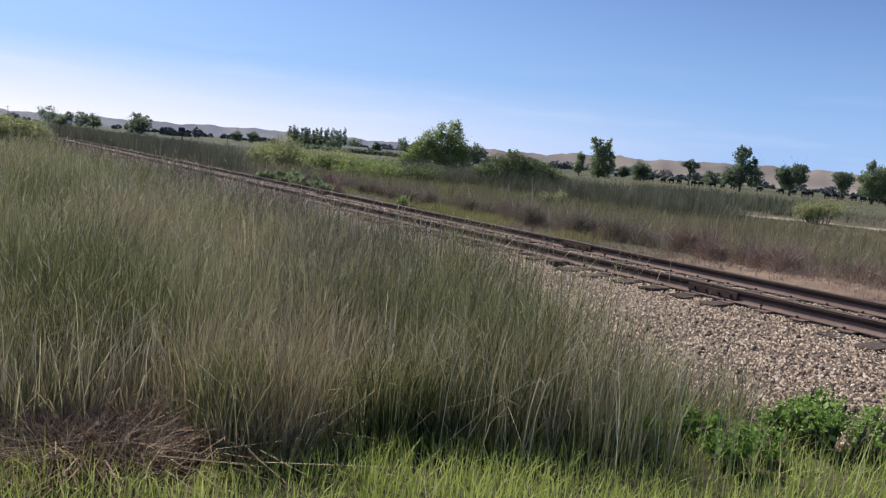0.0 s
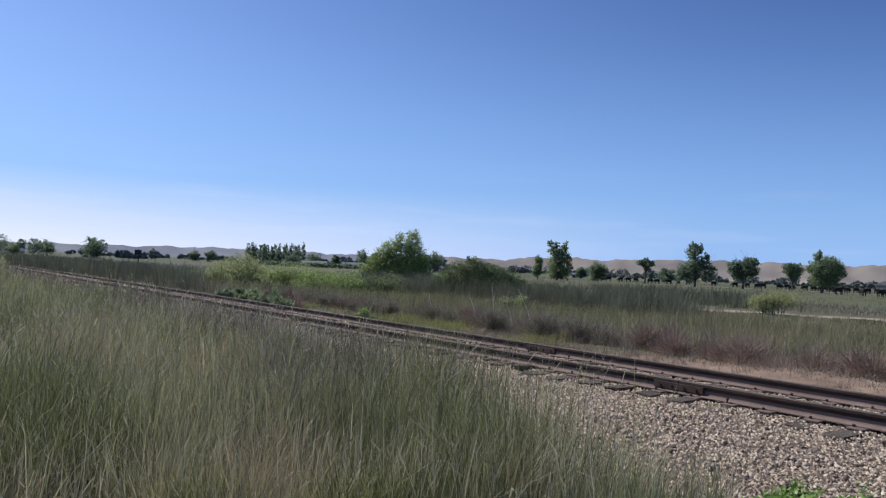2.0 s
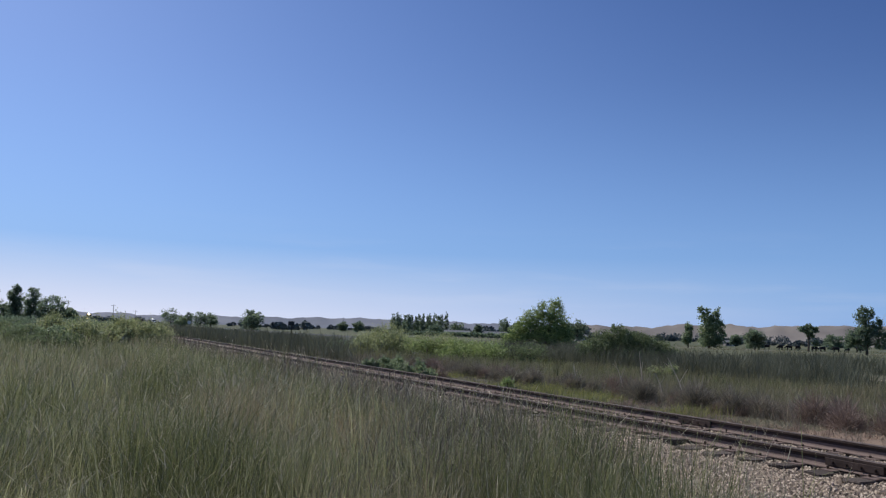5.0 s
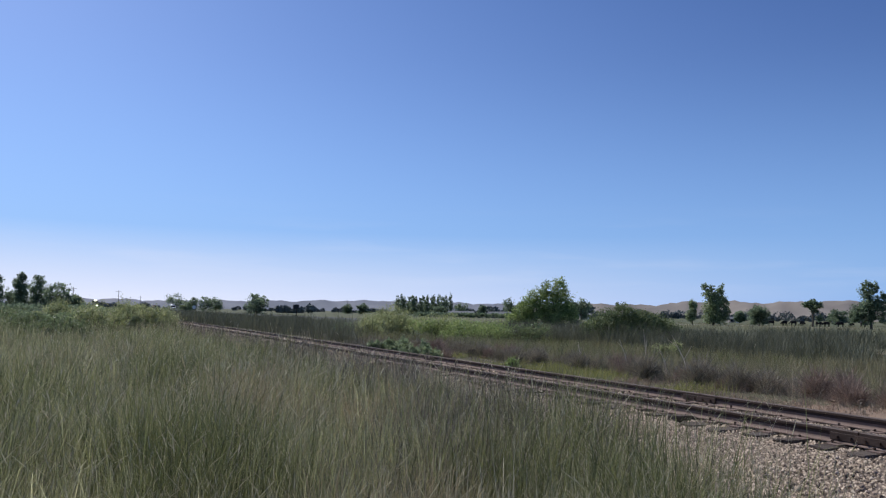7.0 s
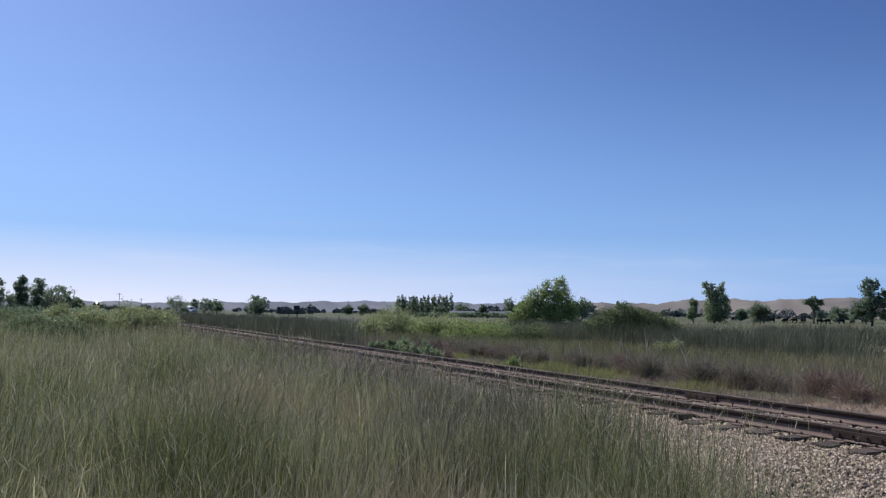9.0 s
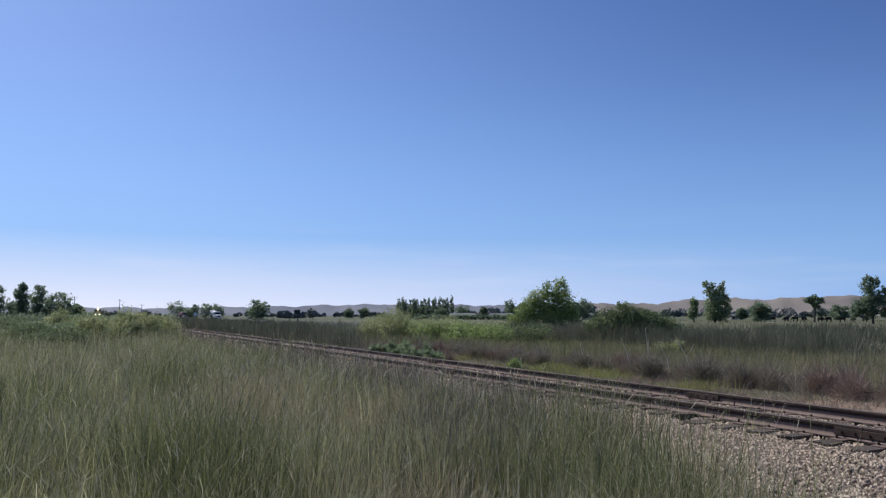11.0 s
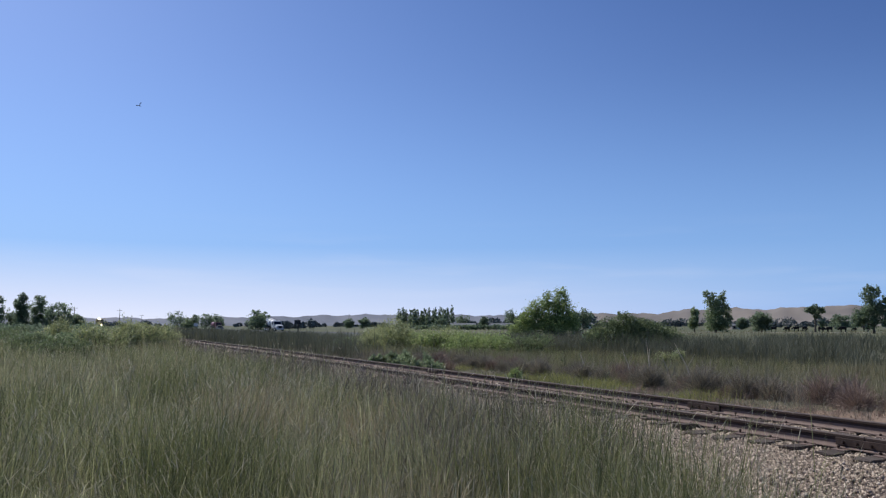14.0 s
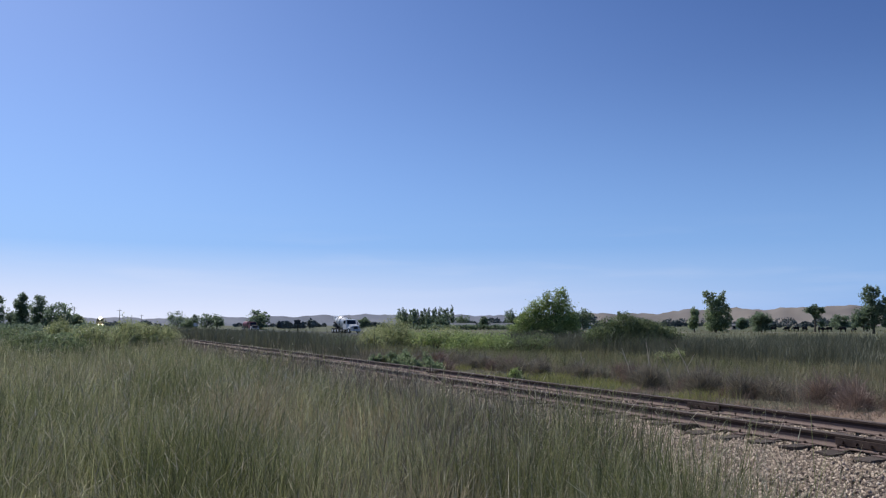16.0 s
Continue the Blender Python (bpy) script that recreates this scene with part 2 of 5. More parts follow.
def box(bm, lx, ly, lz, cx=0, cy=0, cz=0, bevel=0.0, m=None):
    r = bmesh.ops.create_cube(bm, size=1)["verts"]
    bmesh.ops.scale(bm, vec=(lx, ly, lz), verts=r)
    bmesh.ops.translate(bm, vec=(cx, cy, cz), verts=r)
    if m is not None:
        bmesh.ops.transform(bm, matrix=m, verts=r)
    if bevel:
        es = list({e for v in r for e in v.link_edges})
        bmesh.ops.bevel(bm, geom=es, offset=bevel, segments=2, affect="EDGES", profile=.5)
    return bm


def boxed(lx, ly, lz, cx=0, cy=0, cz=0, bevel=0.0, m=None):
    return box(bmesh.new(), lx, ly, lz, cx, cy, cz, bevel, m)


def prism(profile, length, y0=None):
    """A closed outline in x and z drawn out along y."""
    bm = bmesh.new()
    a = -length / 2 if y0 is None else y0
    f = [bm.verts.new((x, a, z)) for x, z in profile]
    g = [bm.verts.new((x, a + length, z)) for x, z in profile]
    n = len(profile)
    bm.faces.new(f)
    bm.faces.new(g[::-1])
    for i in range(n):
        bm.faces.new((f[i], g[i], g[(i + 1) % n], f[(i + 1) % n]))
    bmesh.ops.recalc_face_normals(bm, faces=bm.faces)
    return bm


def rod(bm, a, b, r0, r1, sides=8):
    a, b = Vector(a), Vector(b)
    m = Matrix.Translation((a + b) / 2) @ (b - a).to_track_quat("Z", "Y").to_matrix().to_4x4()
    bmesh.ops.create_cone(bm, cap_ends=True, segments=sides, radius1=r0, radius2=r1, depth=(b - a).length, matrix=m)
    return bm


def blades(name, xy, base_z, height, width, mat, lean=0.25, parent=None, wind=(0.04, 0.0), vec=None, droop=False):
    """One mesh of many bent grass blades, tapering to the tip: two quads each, or three where the tip droops."""
    n = len(xy)
    ang = rng.uniform(0, 2 * np.pi, n)
    tilt = rng.normal(0, lean, n)
    la = rng.uniform(0, 2 * np.pi, n)
    d = np.stack([np.cos(la) * tilt + wind[0], np.sin(la) * tilt + wind[1]], 1) * height[:, None]
    if vec is not None:
        d, tilt = vec * height[:, None], np.minimum(np.hypot(vec[:, 0], vec[:, 1]), 2.0)
    side = np.stack([np.cos(ang), np.sin(ang)], 1) * (width * .5)[:, None]
    rows = ((0, 0, 1.0), (.5, .25, .95), (.84, .62, .65), (.99, 1.05, .1)) if droop else ((0, 0, 1.0), (.55, .32, .85), (1, 1, .12))
    k = len(rows)
    v = np.zeros((n, 2 * k, 3), np.float32)
    for j, (up, bend, w) in enumerate(rows):
        c = xy + d * bend
        z = base_z + height * up * (1 - .18 * np.abs(tilt) * (j == k - 1))
        v[:, 2 * j, :2], v[:, 2 * j + 1, :2] = c - side * w, c + side * w
        v[:, 2 * j, 2] = v[:, 2 * j + 1, 2] = z
    i = np.arange(n)[:, None] * 2 * k
    q = np.concatenate([i + [[2 * j, 2 * j + 1, 2 * j + 3, 2 * j + 2]] for j in range(k - 1)])
    ob = new(name, fast_mesh(name, v.reshape(-1, 3), q, mat))
    ob.parent = parent
    return ob


def seeded_stalks(name, xy, base_z, height, width, mat, lean=.3, head=.13):
    """One mesh of thin stalks, each with a seed head of two crossed diamonds."""
    n = len(xy)
    d = rng.normal(0, lean, (n, 2))
    way = np.concatenate([d, np.ones((n, 1))], 1)
    way /= np.linalg.norm(way, axis=1, keepdims=True)
    foot = np.concatenate([xy, base_z[:, None]], 1)
    neck = foot + way * height[:, None]
    nod = way + np.concatenate([d * 1.5 + rng.normal(0, .35, (n, 2)), np.zeros((n, 1))], 1)
    tip = neck + nod * (head * rng.uniform(.6, 1.3, n))[:, None]
    a = rng.uniform(0, 2 * np.pi, n)
    side = np.stack([np.cos(a), np.sin(a), 0 * a], 1) * width[:, None]
    other = np.stack([-np.sin(a), np.cos(a), 0 * a], 1) * width[:, None]
    mid = neck * .6 + tip * .4
    v = np.stack([foot - side * .3, foot + side * .3, neck + side * .22, neck - side * .22,
                  neck, mid + side, tip, mid - side, neck, mid + other, tip, mid - other], 1)
    q = np.arange(n * 12).reshape(-1, 4)
    return new(name, fast_mesh(name, v.reshape(-1, 3), q, mat))


def leaf_cloud(points, size, mat, name="crown"):
    """Leaves at the given points: each a folded quad turned at random."""
    n = len(points)
    a = rng.normal(size=(n, 3))
    a /= np.linalg.norm(a, axis=1, keepdims=True)
    b = rng.normal(size=(n, 3))
    b -= a * (a * b).sum(1, keepdims=True)
    b /= np.linalg.norm(b, axis=1, keepdims=True)
    s = (size * rng.uniform(.6, 1.4, n))[:, None]
    v = np.stack([points - a * s, points + b * s * .55, points + a * s, points - b * s * .5 + np.cross(a, b) * s * .25], 1)
    return fast_mesh(name, v.reshape(-1, 3), np.arange(n * 4).reshape(n, 4), mat)


def plant(name, x, y, label, category, lobes, trunk, leaves, leaf_size, leaf_mat, bark=None, group="", z=None, seed=0, spread=1.0, bare=()):
    """A tree or shrub. lobes: (dx, dy, z, rx, rz) clumps of the crown; trunk: (radius, height of the first fork), or None for many stems."""
    global rng
    keep, rng = rng, np.random.default_rng(1000 + seed)
    z = float(ground_z(x, y)) if z is None else z
    ob = thing(name, x, y, z, 0, label, category, group)
    bm = bmesh.new()
    if trunk:
        r, fork = trunk
        rod(bm, (0, 0, -.1), (r * .3, 0, fork), r, r * .7, 8)
        for dx, dy, lz, rx, rz in lobes:
            mid = Vector((dx * .45 + rng.normal(0, .1), dy * .45, fork + (lz - fork) * .55))
            rod(bm, (r * .3, 0, fork * .95), mid, r * .5, r * .3, 6)
            rod(bm, mid, (dx, dy, lz), r * .3, r * .1, 5)
            for _ in range(3):
                t = Vector((dx + rng.normal(0, rx * .5), dy + rng.normal(0, rx * .5), lz + rng.uniform(-.2, .8) * rz))
                rod(bm, Vector((dx, dy, lz)), t, r * .12, r * .04, 4)
        part("trunk", bm, bark or M_BARK, ob)
    else:
        for dx, dy, lz, rx, rz in lobes:
            for _ in range(3):
                rod(bm, (dx * .6 + rng.normal(0, rx * .2), dy * .6, -.1), (dx + rng.normal(0, rx * .4), dy + rng.normal(0, rx * .3), lz + rng.uniform(0, .6) * rz), .03, .012, 4)
        part("stem_cluster", bm, bark or M_BARK, ob)["kind"] = "stuff"
    pts, hearts = [], []
    vol = np.array([rx * rx * rz for _, _, _, rx, rz in lobes]) ** .75
    for (dx, dy, lz, rx, rz), share in zip(lobes, vol / vol.sum()):
        # twig clumps inside the lobe, each with its own leaves
        k = max(10, int(leaves * share / 14))
        c = rng.normal(size=(k, 3))
        c /= np.linalg.norm(c, axis=1, keepdims=True)
        c *= rng.uniform(.35, 1.08, (k, 1)) ** .6
        cr = rng.uniform(.16, .36, k) * spread
        m = int(1.75 * leaves * share / k) + 1
        g = (c[:, None, :] + rng.normal(size=(k, m, 3)) * cr[:, None, None] * .6).reshape(-1, 3)
        pts.append(g * (rx, rx, rz) + (dx, dy, lz))
        # the lobe's heart
        heart = rng.normal(size=(max(12, int(.22 * leaves * share)), 3)) * .40
        heart /= np.maximum(1, np.linalg.norm(heart, axis=1, keepdims=True) / .8)
        hearts.append(heart * (rx, rx, rz) + (dx, dy, lz))
    pts = np.concatenate(pts + hearts)
    size = np.full(len(pts), leaf_size * .85)
    size[-sum(len(q) for q in hearts):] *= 2.1      # shaded inner sprays, larger than the outer leaves
    pts[:, 2] = np.maximum(pts[:, 2], .05)
    part("crown", leaf_cloud(pts, size, leaf_mat), leaf_mat, ob)
    if bare:
        bm = bmesh.new()
        for x0, y0, z0, x1, y1, z1 in bare:
            rod(bm, (x0, y0, z0), (x1, y1, z1), .06, .015, 4)
        part("bare_branches", bm, M_DEAD, ob, "bare grey dead branches")
    rng = keep
    return ob


# ---- ground ----
def build_ground():
    radii = np.concatenate([np.linspace(.0, 30, 61)[1:], np.geomspace(31, 4600, 90)])
    az = np.linspace(0, 2 * np.pi, 181)[:-1]
    R, A = np.meshgrid(radii, az, indexing="ij")
    X, Y = R * np.sin(A), R * np.cos(A)
    Z = ground_z(X, Y) + .035 * np.sin(X * .9 + 2 * np.sin(Y * .37)) * np.sin(Y * .8) * (R < 80)
    across = to_sp(X, Y)[1]
    Z = Z - .14 * np.clip((across - 5.1) / .5, 0, 1) * np.clip((12.6 - across) / .5, 0, 1)   # under the ballast
    v = np.stack([X, Y, Z], -1).reshape(-1, 3)
    nr, na = R.shape
    i, j = np.meshgrid(np.arange(nr - 1), np.arange(na), indexing="ij")
    k = (j + 1) % na
    q = np.stack([i * na + j, (i + 1) * na + j, (i + 1) * na + k, i * na + k], -1).reshape(-1, 4)
    c = np.stack([np.arange(0, na, 2), np.arange(1, na, 2), (np.arange(2, na + 2, 2)) % na], 1)
    v = np.concatenate([v, [[0, 0, float(ground_z(0., 0.))]]])
    fan = np.concatenate([np.full((len(c), 1), len(v) - 1), c], 1)
    me = fast_mesh("ground", v, np.concatenate([q, fan]), M_SOIL)
    me.materials.append(M_FIELD)
    rc = np.concatenate([R[:-1].ravel(), np.zeros(len(fan))])
    me.polygons.foreach_set("material_index", (rc > 75).astype(np.int32))
    me.polygons.foreach_set("use_smooth", np.ones(len(rc), bool))
    tagged(new("ground", me), "flat grassy valley floor with dry soil under weeds", "ground", kind="structure")


build_ground()


def ribbon(name, pts, width, z_off, mat, label, category):
    """A strip lying on the ground along plan points."""
    v, q = [], []
    for i, (x, y) in enumerate(pts):
        a, b = pts[max(0, i - 1)], pts[min(len(pts) - 1, i + 1)]
        d = Vector((b[0] - a[0], b[1] - a[1])).normalized()
        for side in (-1, 1):
            w = width * .5 * side * (1 + .12 * math.sin(i * 1.7 + side))
            px, py = x - d.y * w, y + d.x * w
            v.append((px, py, float(ground_z(px, py)) + z_off))
    for i in range(len(pts) - 1):
        q.append((2 * i, 2 * i + 1, 2 * i + 3, 2 * i + 2))
    return tagged(new(name, fast_mesh(name, v, q, mat)), label, category, kind="structure")


# the highway on which the trucks run, and a pale dirt track in the field
TRUCK_0, TRUCK_V = (-20.0, 160.0), (13.2, -26.7)      # place at 16 s, metres a second
_hd = Vector(TRUCK_V).normalized()
ROAD_UP = .75                                        # the highway's bank above the fields


def build_roads():
    pts = [(TRUCK_0[0] + _hd.x * k, TRUCK_0[1] + _hd.y * k) for k in range(-900, 60, 20)]
    side = (_hd.y * 1.9, -_hd.x * 1.9)
    pts = [(x - side[0], y - side[1]) for x, y in pts]
    v, q = [], []
    prof = [(-13, -.2), (-5.5, ROAD_UP - .03), (5.5, ROAD_UP - .03), (13, -.2)]
    for x, y in pts:
        for off, up in prof:
            px, py = x + _hd.y * off, y - _hd.x * off
            v.append((px, py, float(ground_z(px, py)) + up))
    for i in range(len(pts) - 1):
        for j in range(3):
            q.append((4 * i + j, 4 * i + j + 1, 4 * i + j + 5, 4 * i + j + 4))
    tagged(new("road_bank", fast_mesh("road_bank", v, q, M_BANK)), "low grassy bank that carries the highway", "bank", kind="structure")
    ribbon("road", pts, 9.0, ROAD_UP, M_ROAD, "grey asphalt highway crossing the valley", "road")
    ribbon("dirt_track", [polar(a, 63 + 1.2 * math.sin(a)) for a in np.arange(29.5, 62, 1.5)], 3.6, .05, M_PATH,
           "pale dry dirt track through the field", "track")
    ribbon("pasture_track", [polar(a, 205 + 4 * math.sin(a * .7)) for a in np.arange(14, 60, 2)], 5.0, .07, M_PATH,
           "pale dirt lane across the pasture", "track")


build_roads()


# ---- railway ----
def build_ballast():
    prof = [(4.9, -.40), (5.6, -.33), (7.0, -.30), (7.9, -.245), (8.5, -.232), (8.95, -.205), (9.66, -.198), (10.4, -.205), (10.8, -.232), (11.35, -.26), (12.3, -.34), (13.3, -.44)]
    ss = np.concatenate([np.arange(-60, 60, .5), np.arange(60, 720, 6)])
    v = np.zeros((len(ss), len(prof), 3))
    for j, (p, z) in enumerate(prof):
        wob = .12 * np.sin(ss * 1.3 + j) * (j in (0, 1, 11))
        v[:, j] = np.stack([ss * UX + (p + wob) * NX, ss * UY + (p + wob) * NY, np.full(len(ss), z - .014) + rng.normal(0, .005, len(ss))], 1)
    n, k = len(ss), len(prof)
    i, j = np.meshgrid(np.arange(n - 1), np.arange(k - 1), indexing="ij")
    q = np.stack([i * k + j, i * k + j + 1, (i + 1) * k + j + 1, (i + 1) * k + j], -1).reshape(-1, 4)
    bed = new("ballast_bed", fast_mesh("ballast_bed", v.reshape(-1, 3), q, M_BED))
    tagged(bed, "grey and tan crushed-stone ballast under the track", "ballast", kind="structure")
    px, pz = [a for a, _ in prof], [b for _, b in prof]

    cube = np.array([(x, y, z) for x in (-1, 1) for y in (-1, 1) for z in (-1, 1)], float)
    faces = np.array([(0, 1, 3, 2), (4, 6, 7, 5), (0, 4, 5, 1), (2, 3, 7, 6), (0, 2, 6, 4), (1, 5, 7, 3)])
    # a small chip half sunk in the bed: three faces round an upward corner
    ring = [(math.cos(k * math.pi / 3), math.sin(k * math.pi / 3), -.15 - .55 * (k % 2)) for k in range(6)]
    chip = np.array([(0, 0, .75)] + ring)
    chip_faces = np.array([(0, 1, 2, 3), (0, 3, 4, 5), (0, 5, 6, 1)])

    def chip_verts(n, size):
        w = chip[None] * rng.uniform(.7, 1.25, (n, 7, 3)) * rng.uniform(.65, 1.25, (n, 1, 3))
        w[:, 0, :2] += rng.normal(0, .3, (n, 2))
        a = rng.uniform(0, 2 * np.pi, n)
        c, d = np.cos(a)[:, None], np.sin(a)[:, None]
        x, y = w[..., 0] * c - w[..., 1] * d, w[..., 0] * d + w[..., 1] * c
        return np.stack([x, y, w[..., 2]], -1) * size[:, None, None] * .55

    def stone_verts(n, size):
        w = cube[None] * rng.uniform(.45, 1.0, (n, 8, 3)) * rng.uniform(.7, 1.3, (n, 1, 3))
        e = rng.normal(size=(n, 3, 3))
        r = np.linalg.qr(e)[0]
        return np.einsum("nij,nkj->nki", r, w) * size[:, None, None] * .5

    def spots(n, s0, s1, p0=5.0, p1=13.0):
        s, p = rng.uniform(s0, s1, n), rng.uniform(p0, p1, n)
        return s, p

    def pile(name, s, p, size, label, mat=M_STONE):
        w = chip_verts(len(s), size)
        c = np.stack([s * UX + p * NX, s * UY + p * NY, np.where(p > 12.4, np.maximum(bank_z(s, p), ground_z(*sp(s, p)[:2])), np.interp(p, px, pz)) + size * rng.uniform(.08, .5, len(s))], 1)
        q = (np.arange(len(s))[:, None, None] * 7 + chip_faces[None]).reshape(-1, 4)
        return tagged(new(name, fast_mesh(name, (w + c[:, None]).reshape(-1, 3), q, mat)), label, kind="stuff")

    s, p = spots(88000, 1.2, 12, 4.8, 12.6)
    ok = (s > .36 * p) & (p > edge_p(s) - .7)
    s, p = s[ok], p[ok]
    a = pile("stones", s, p, rng.uniform(.013, .036, len(s)), "tan and grey crushed stones")
    s, p = spots(3800, 4, 15, 12.5, 14.8)
    size = .012 + .05 * rng.uniform(0, 1, len(s)) ** 3
    pile("clods", s, p, size, "small clods and stones strewn on sandy soil", M_SAND).parent = bed
    s, p = spots(21000, 12, 34)
    b = pile("stones", s, p, rng.uniform(.026, .06, len(s)), "tan and grey crushed stones")
    s, p = spots(3500, 34, 90)
    c = pile("stones", s, p, rng.uniform(.07, .15, len(s)), "tan and grey crushed stones")
    s, p = spots(12000, -12, 3.6, 4.8, 12.4)
    d = pile("stones", s, p, rng.uniform(.028, .055, len(s)), "tan and grey crushed stones")
    for o in (a, b, c, d):
        o.parent = bed
    shapes = [fast_mesh("stone", w, faces, M_STONE1) for w in stone_verts(12, np.full(12, 1.0))]
    for k in range(300):
        s, p = rng.uniform(1.0, 6.5), rng.uniform(5.0, 8.2)
        size = rng.uniform(.03, .055)
        o = new("stone", shapes[k % 12])
        o.parent = bed
        o.matrix_world = pose(*sp(s, p, float(np.interp(p, px, pz)) + size * .3), *rng.uniform(0, 360, 3)) @ Matrix.Scale(size, 4)


RAIL = [(-.07, -.175), (.07, -.175), (.07, -.165), (.018, -.145), (.010, -.13), (.010, -.088), (.010, -.055), (.036, -.04), (.037, -.010), (.026, 0),
        (-.026, 0), (-.037, -.010), (-.036, -.04), (-.010, -.055), (-.010, -.088), (-.010, -.13), (-.018, -.145), (-.07, -.165)]


def build_track():
    track = thing("railway_track", *sp(0, P_MID, 0), TRACK_AZ, "rusty steel railway track on weathered wooden ties", "railway track")

    def place(ob, x, y, z):
        ob.matrix_local = pose(x, y, z)

    rail_len = 11.9

    def rail_mesh(length):
        bm = prism(RAIL, length, y0=0)
        me = bpy.data.meshes.new("rail")
        bm.to_mesh(me)
        bm.free()
        for m in (M_STEEL, M_HEAD, M_RUST_LIT):
            me.materials.append(m)
        # below -.10 foot and lower web take the paler rust, painting in bounced light
        for f in me.polygons:
            z = f.center.z
            if f.normal.z > .6 and z > -.02:
                f.material_index = 1
            elif z < -.10:
                f.material_index = 2
        return me

    standard = rail_mesh(rail_len - .012)
    far_rail = rail_mesh(620)
    # joint bars with four bolts a side
    bar = bmesh.new()
    for sx in (-1, 1):
        box(bar, .034, .80, .095, sx * .030, 0, -.093, .006)
    bar_me = bpy.data.meshes.new("joint_bar")
    bar.to_mesh(bar_me)
    bar.free()
    bar_me.materials.append(M_STEEL)
    bolt = bmesh.new()
    rod(bolt, (-.075, 0, 0), (.075, 0, 0), .021, .021, 6)
    bolt_me = bpy.data.meshes.new("bolt")
    bolt.to_mesh(bolt_me)
    bolt.free()
    bolt_me.materials.append(M_STEEL)
    first = {-1: JOINT_NEAR, 1: JOINT_FAR}
    for side in (-1, 1):
        start = first[side] - 2 * rail_len
        for k in range(9):
            place(part("rail", standard, M_STEEL, track), side * GAUGE / 2, start + k * rail_len, 0)
            jb = part("joint_bar", bar_me, M_STEEL, track, "rusty bolted joint bar")
            place(jb, side * GAUGE / 2, start + k * rail_len - .006, 0)
            for y in (-.29, -.10, .10, .29):
                place(part("bolt", bolt_me, M_STEEL, jb), 0, y, -.092)
        place(part("rail", far_rail, M_STEEL, track), side * GAUGE / 2, start + 9 * rail_len, 0)
    ties = []
    for k in range(4):
        bm = boxed(2.5, .23, .17, 0, 0, 0, .012)
        for v in bm.verts:
            v.co += Vector((rng.normal(0, .02) * (abs(v.co.x) > 1.2), rng.normal(0, .008), rng.normal(0, .006)))
        me = bpy.data.meshes.new("tie")
        bm.to_mesh(me)
        bm.free()
        me.materials.append(M_TIE)
        ties.append(me)
    bm = boxed(.36, .19, .02, 0, 0, 0, .004)
    plate_me = bpy.data.meshes.new("tie_plate")
    bm.to_mesh(plate_me)
    bm.free()
    plate_me.materials.append(M_RUST_LIT)
    bm = bmesh.new()
    rod(bm, (0, 0, -.02), (0, 0, .035), .011, .011, 5)
    rod(bm, (0, 0, .035), (.012, 0, .05), .020, .016, 6)
    spike_me = bpy.data.meshes.new("spike")
    bm.to_mesh(spike_me)
    bm.free()
    spike_me.materials.append(M_STEEL)
    for k in range(260):
        y = -6 + k * .535 + rng.normal(0, .02)
        t = part("tie", ties[k % 4], M_TIE, track)
        t.matrix_local = pose(rng.normal(0, .09), y, -.288 + rng.normal(0, .016), 0, rng.normal(0, .35), rng.normal(0, 1.6))
        if 0 <= k - 8 < 62:
            for side in (-1, 1):
                pl = part("tie_plate", plate_me, M_RUST_LIT, track)
                place(pl, side * GAUGE / 2, y, -.187)
                for dx, dy in ((-.095, .05), (.095, -.05)):
                    place(part("spike", spike_me, M_STEEL, pl), dx, dy, -.014 + .045 * rng.uniform(0, 1) ** 4)


JOINT_NEAR, JOINT_FAR = 6.6, 10.9
build_track()


def bank_z(S, P):
    """Top of the bare sandy bank along the far ballast."""
    rise = np.clip(1 - ((P - 13.6) / 1.6) ** 2, 0, 1) * np.clip((13.5 - S) / 5.5, 0, 1) * np.clip((S + 2) / .8, 0, 1)
    return -.45 + rise * (.21 + .05 * np.sin(S * 1.2) * np.sin(S * .9) + .03 * np.sin(S * 3.1 + P * 5) + .02 * np.sin(S * 7.7 - P * 9))


def soil_z(x, y):
    """The surface that plants stand on: the ground, or the sandy bank over it."""
    s, p = to_sp(x, y)
    return np.where((p > 12.1) & (p < 15.1), np.maximum(ground_z(x, y), bank_z(s, p)), ground_z(x, y))


def sand_bank():
    """A low bank of bare sandy soil along the far ballast."""
    ss, pp = np.linspace(-2.0, 16.0, 56), np.linspace(12.05, 15.2, 11)
    S, P = np.meshgrid(ss, pp, indexing="ij")
    Z = bank_z(S, P) + rng.normal(0, .009, S.shape)
    v = np.stack([S * UX + P * NX, S * UY + P * NY, Z], -1).reshape(-1, 3)
    i, j = np.meshgrid(np.arange(55), np.arange(10), indexing="ij")
    q = np.stack([i * 11 + j, i * 11 + j + 1, (i + 1) * 11 + j + 1, (i + 1) * 11 + j], -1).reshape(-1, 4)
    tagged(new("sand_bank", fast_mesh("sand_bank", v, q, M_SAND)), "bare sandy soil bank beside the ballast", "soil", kind="structure")


sand_bank()


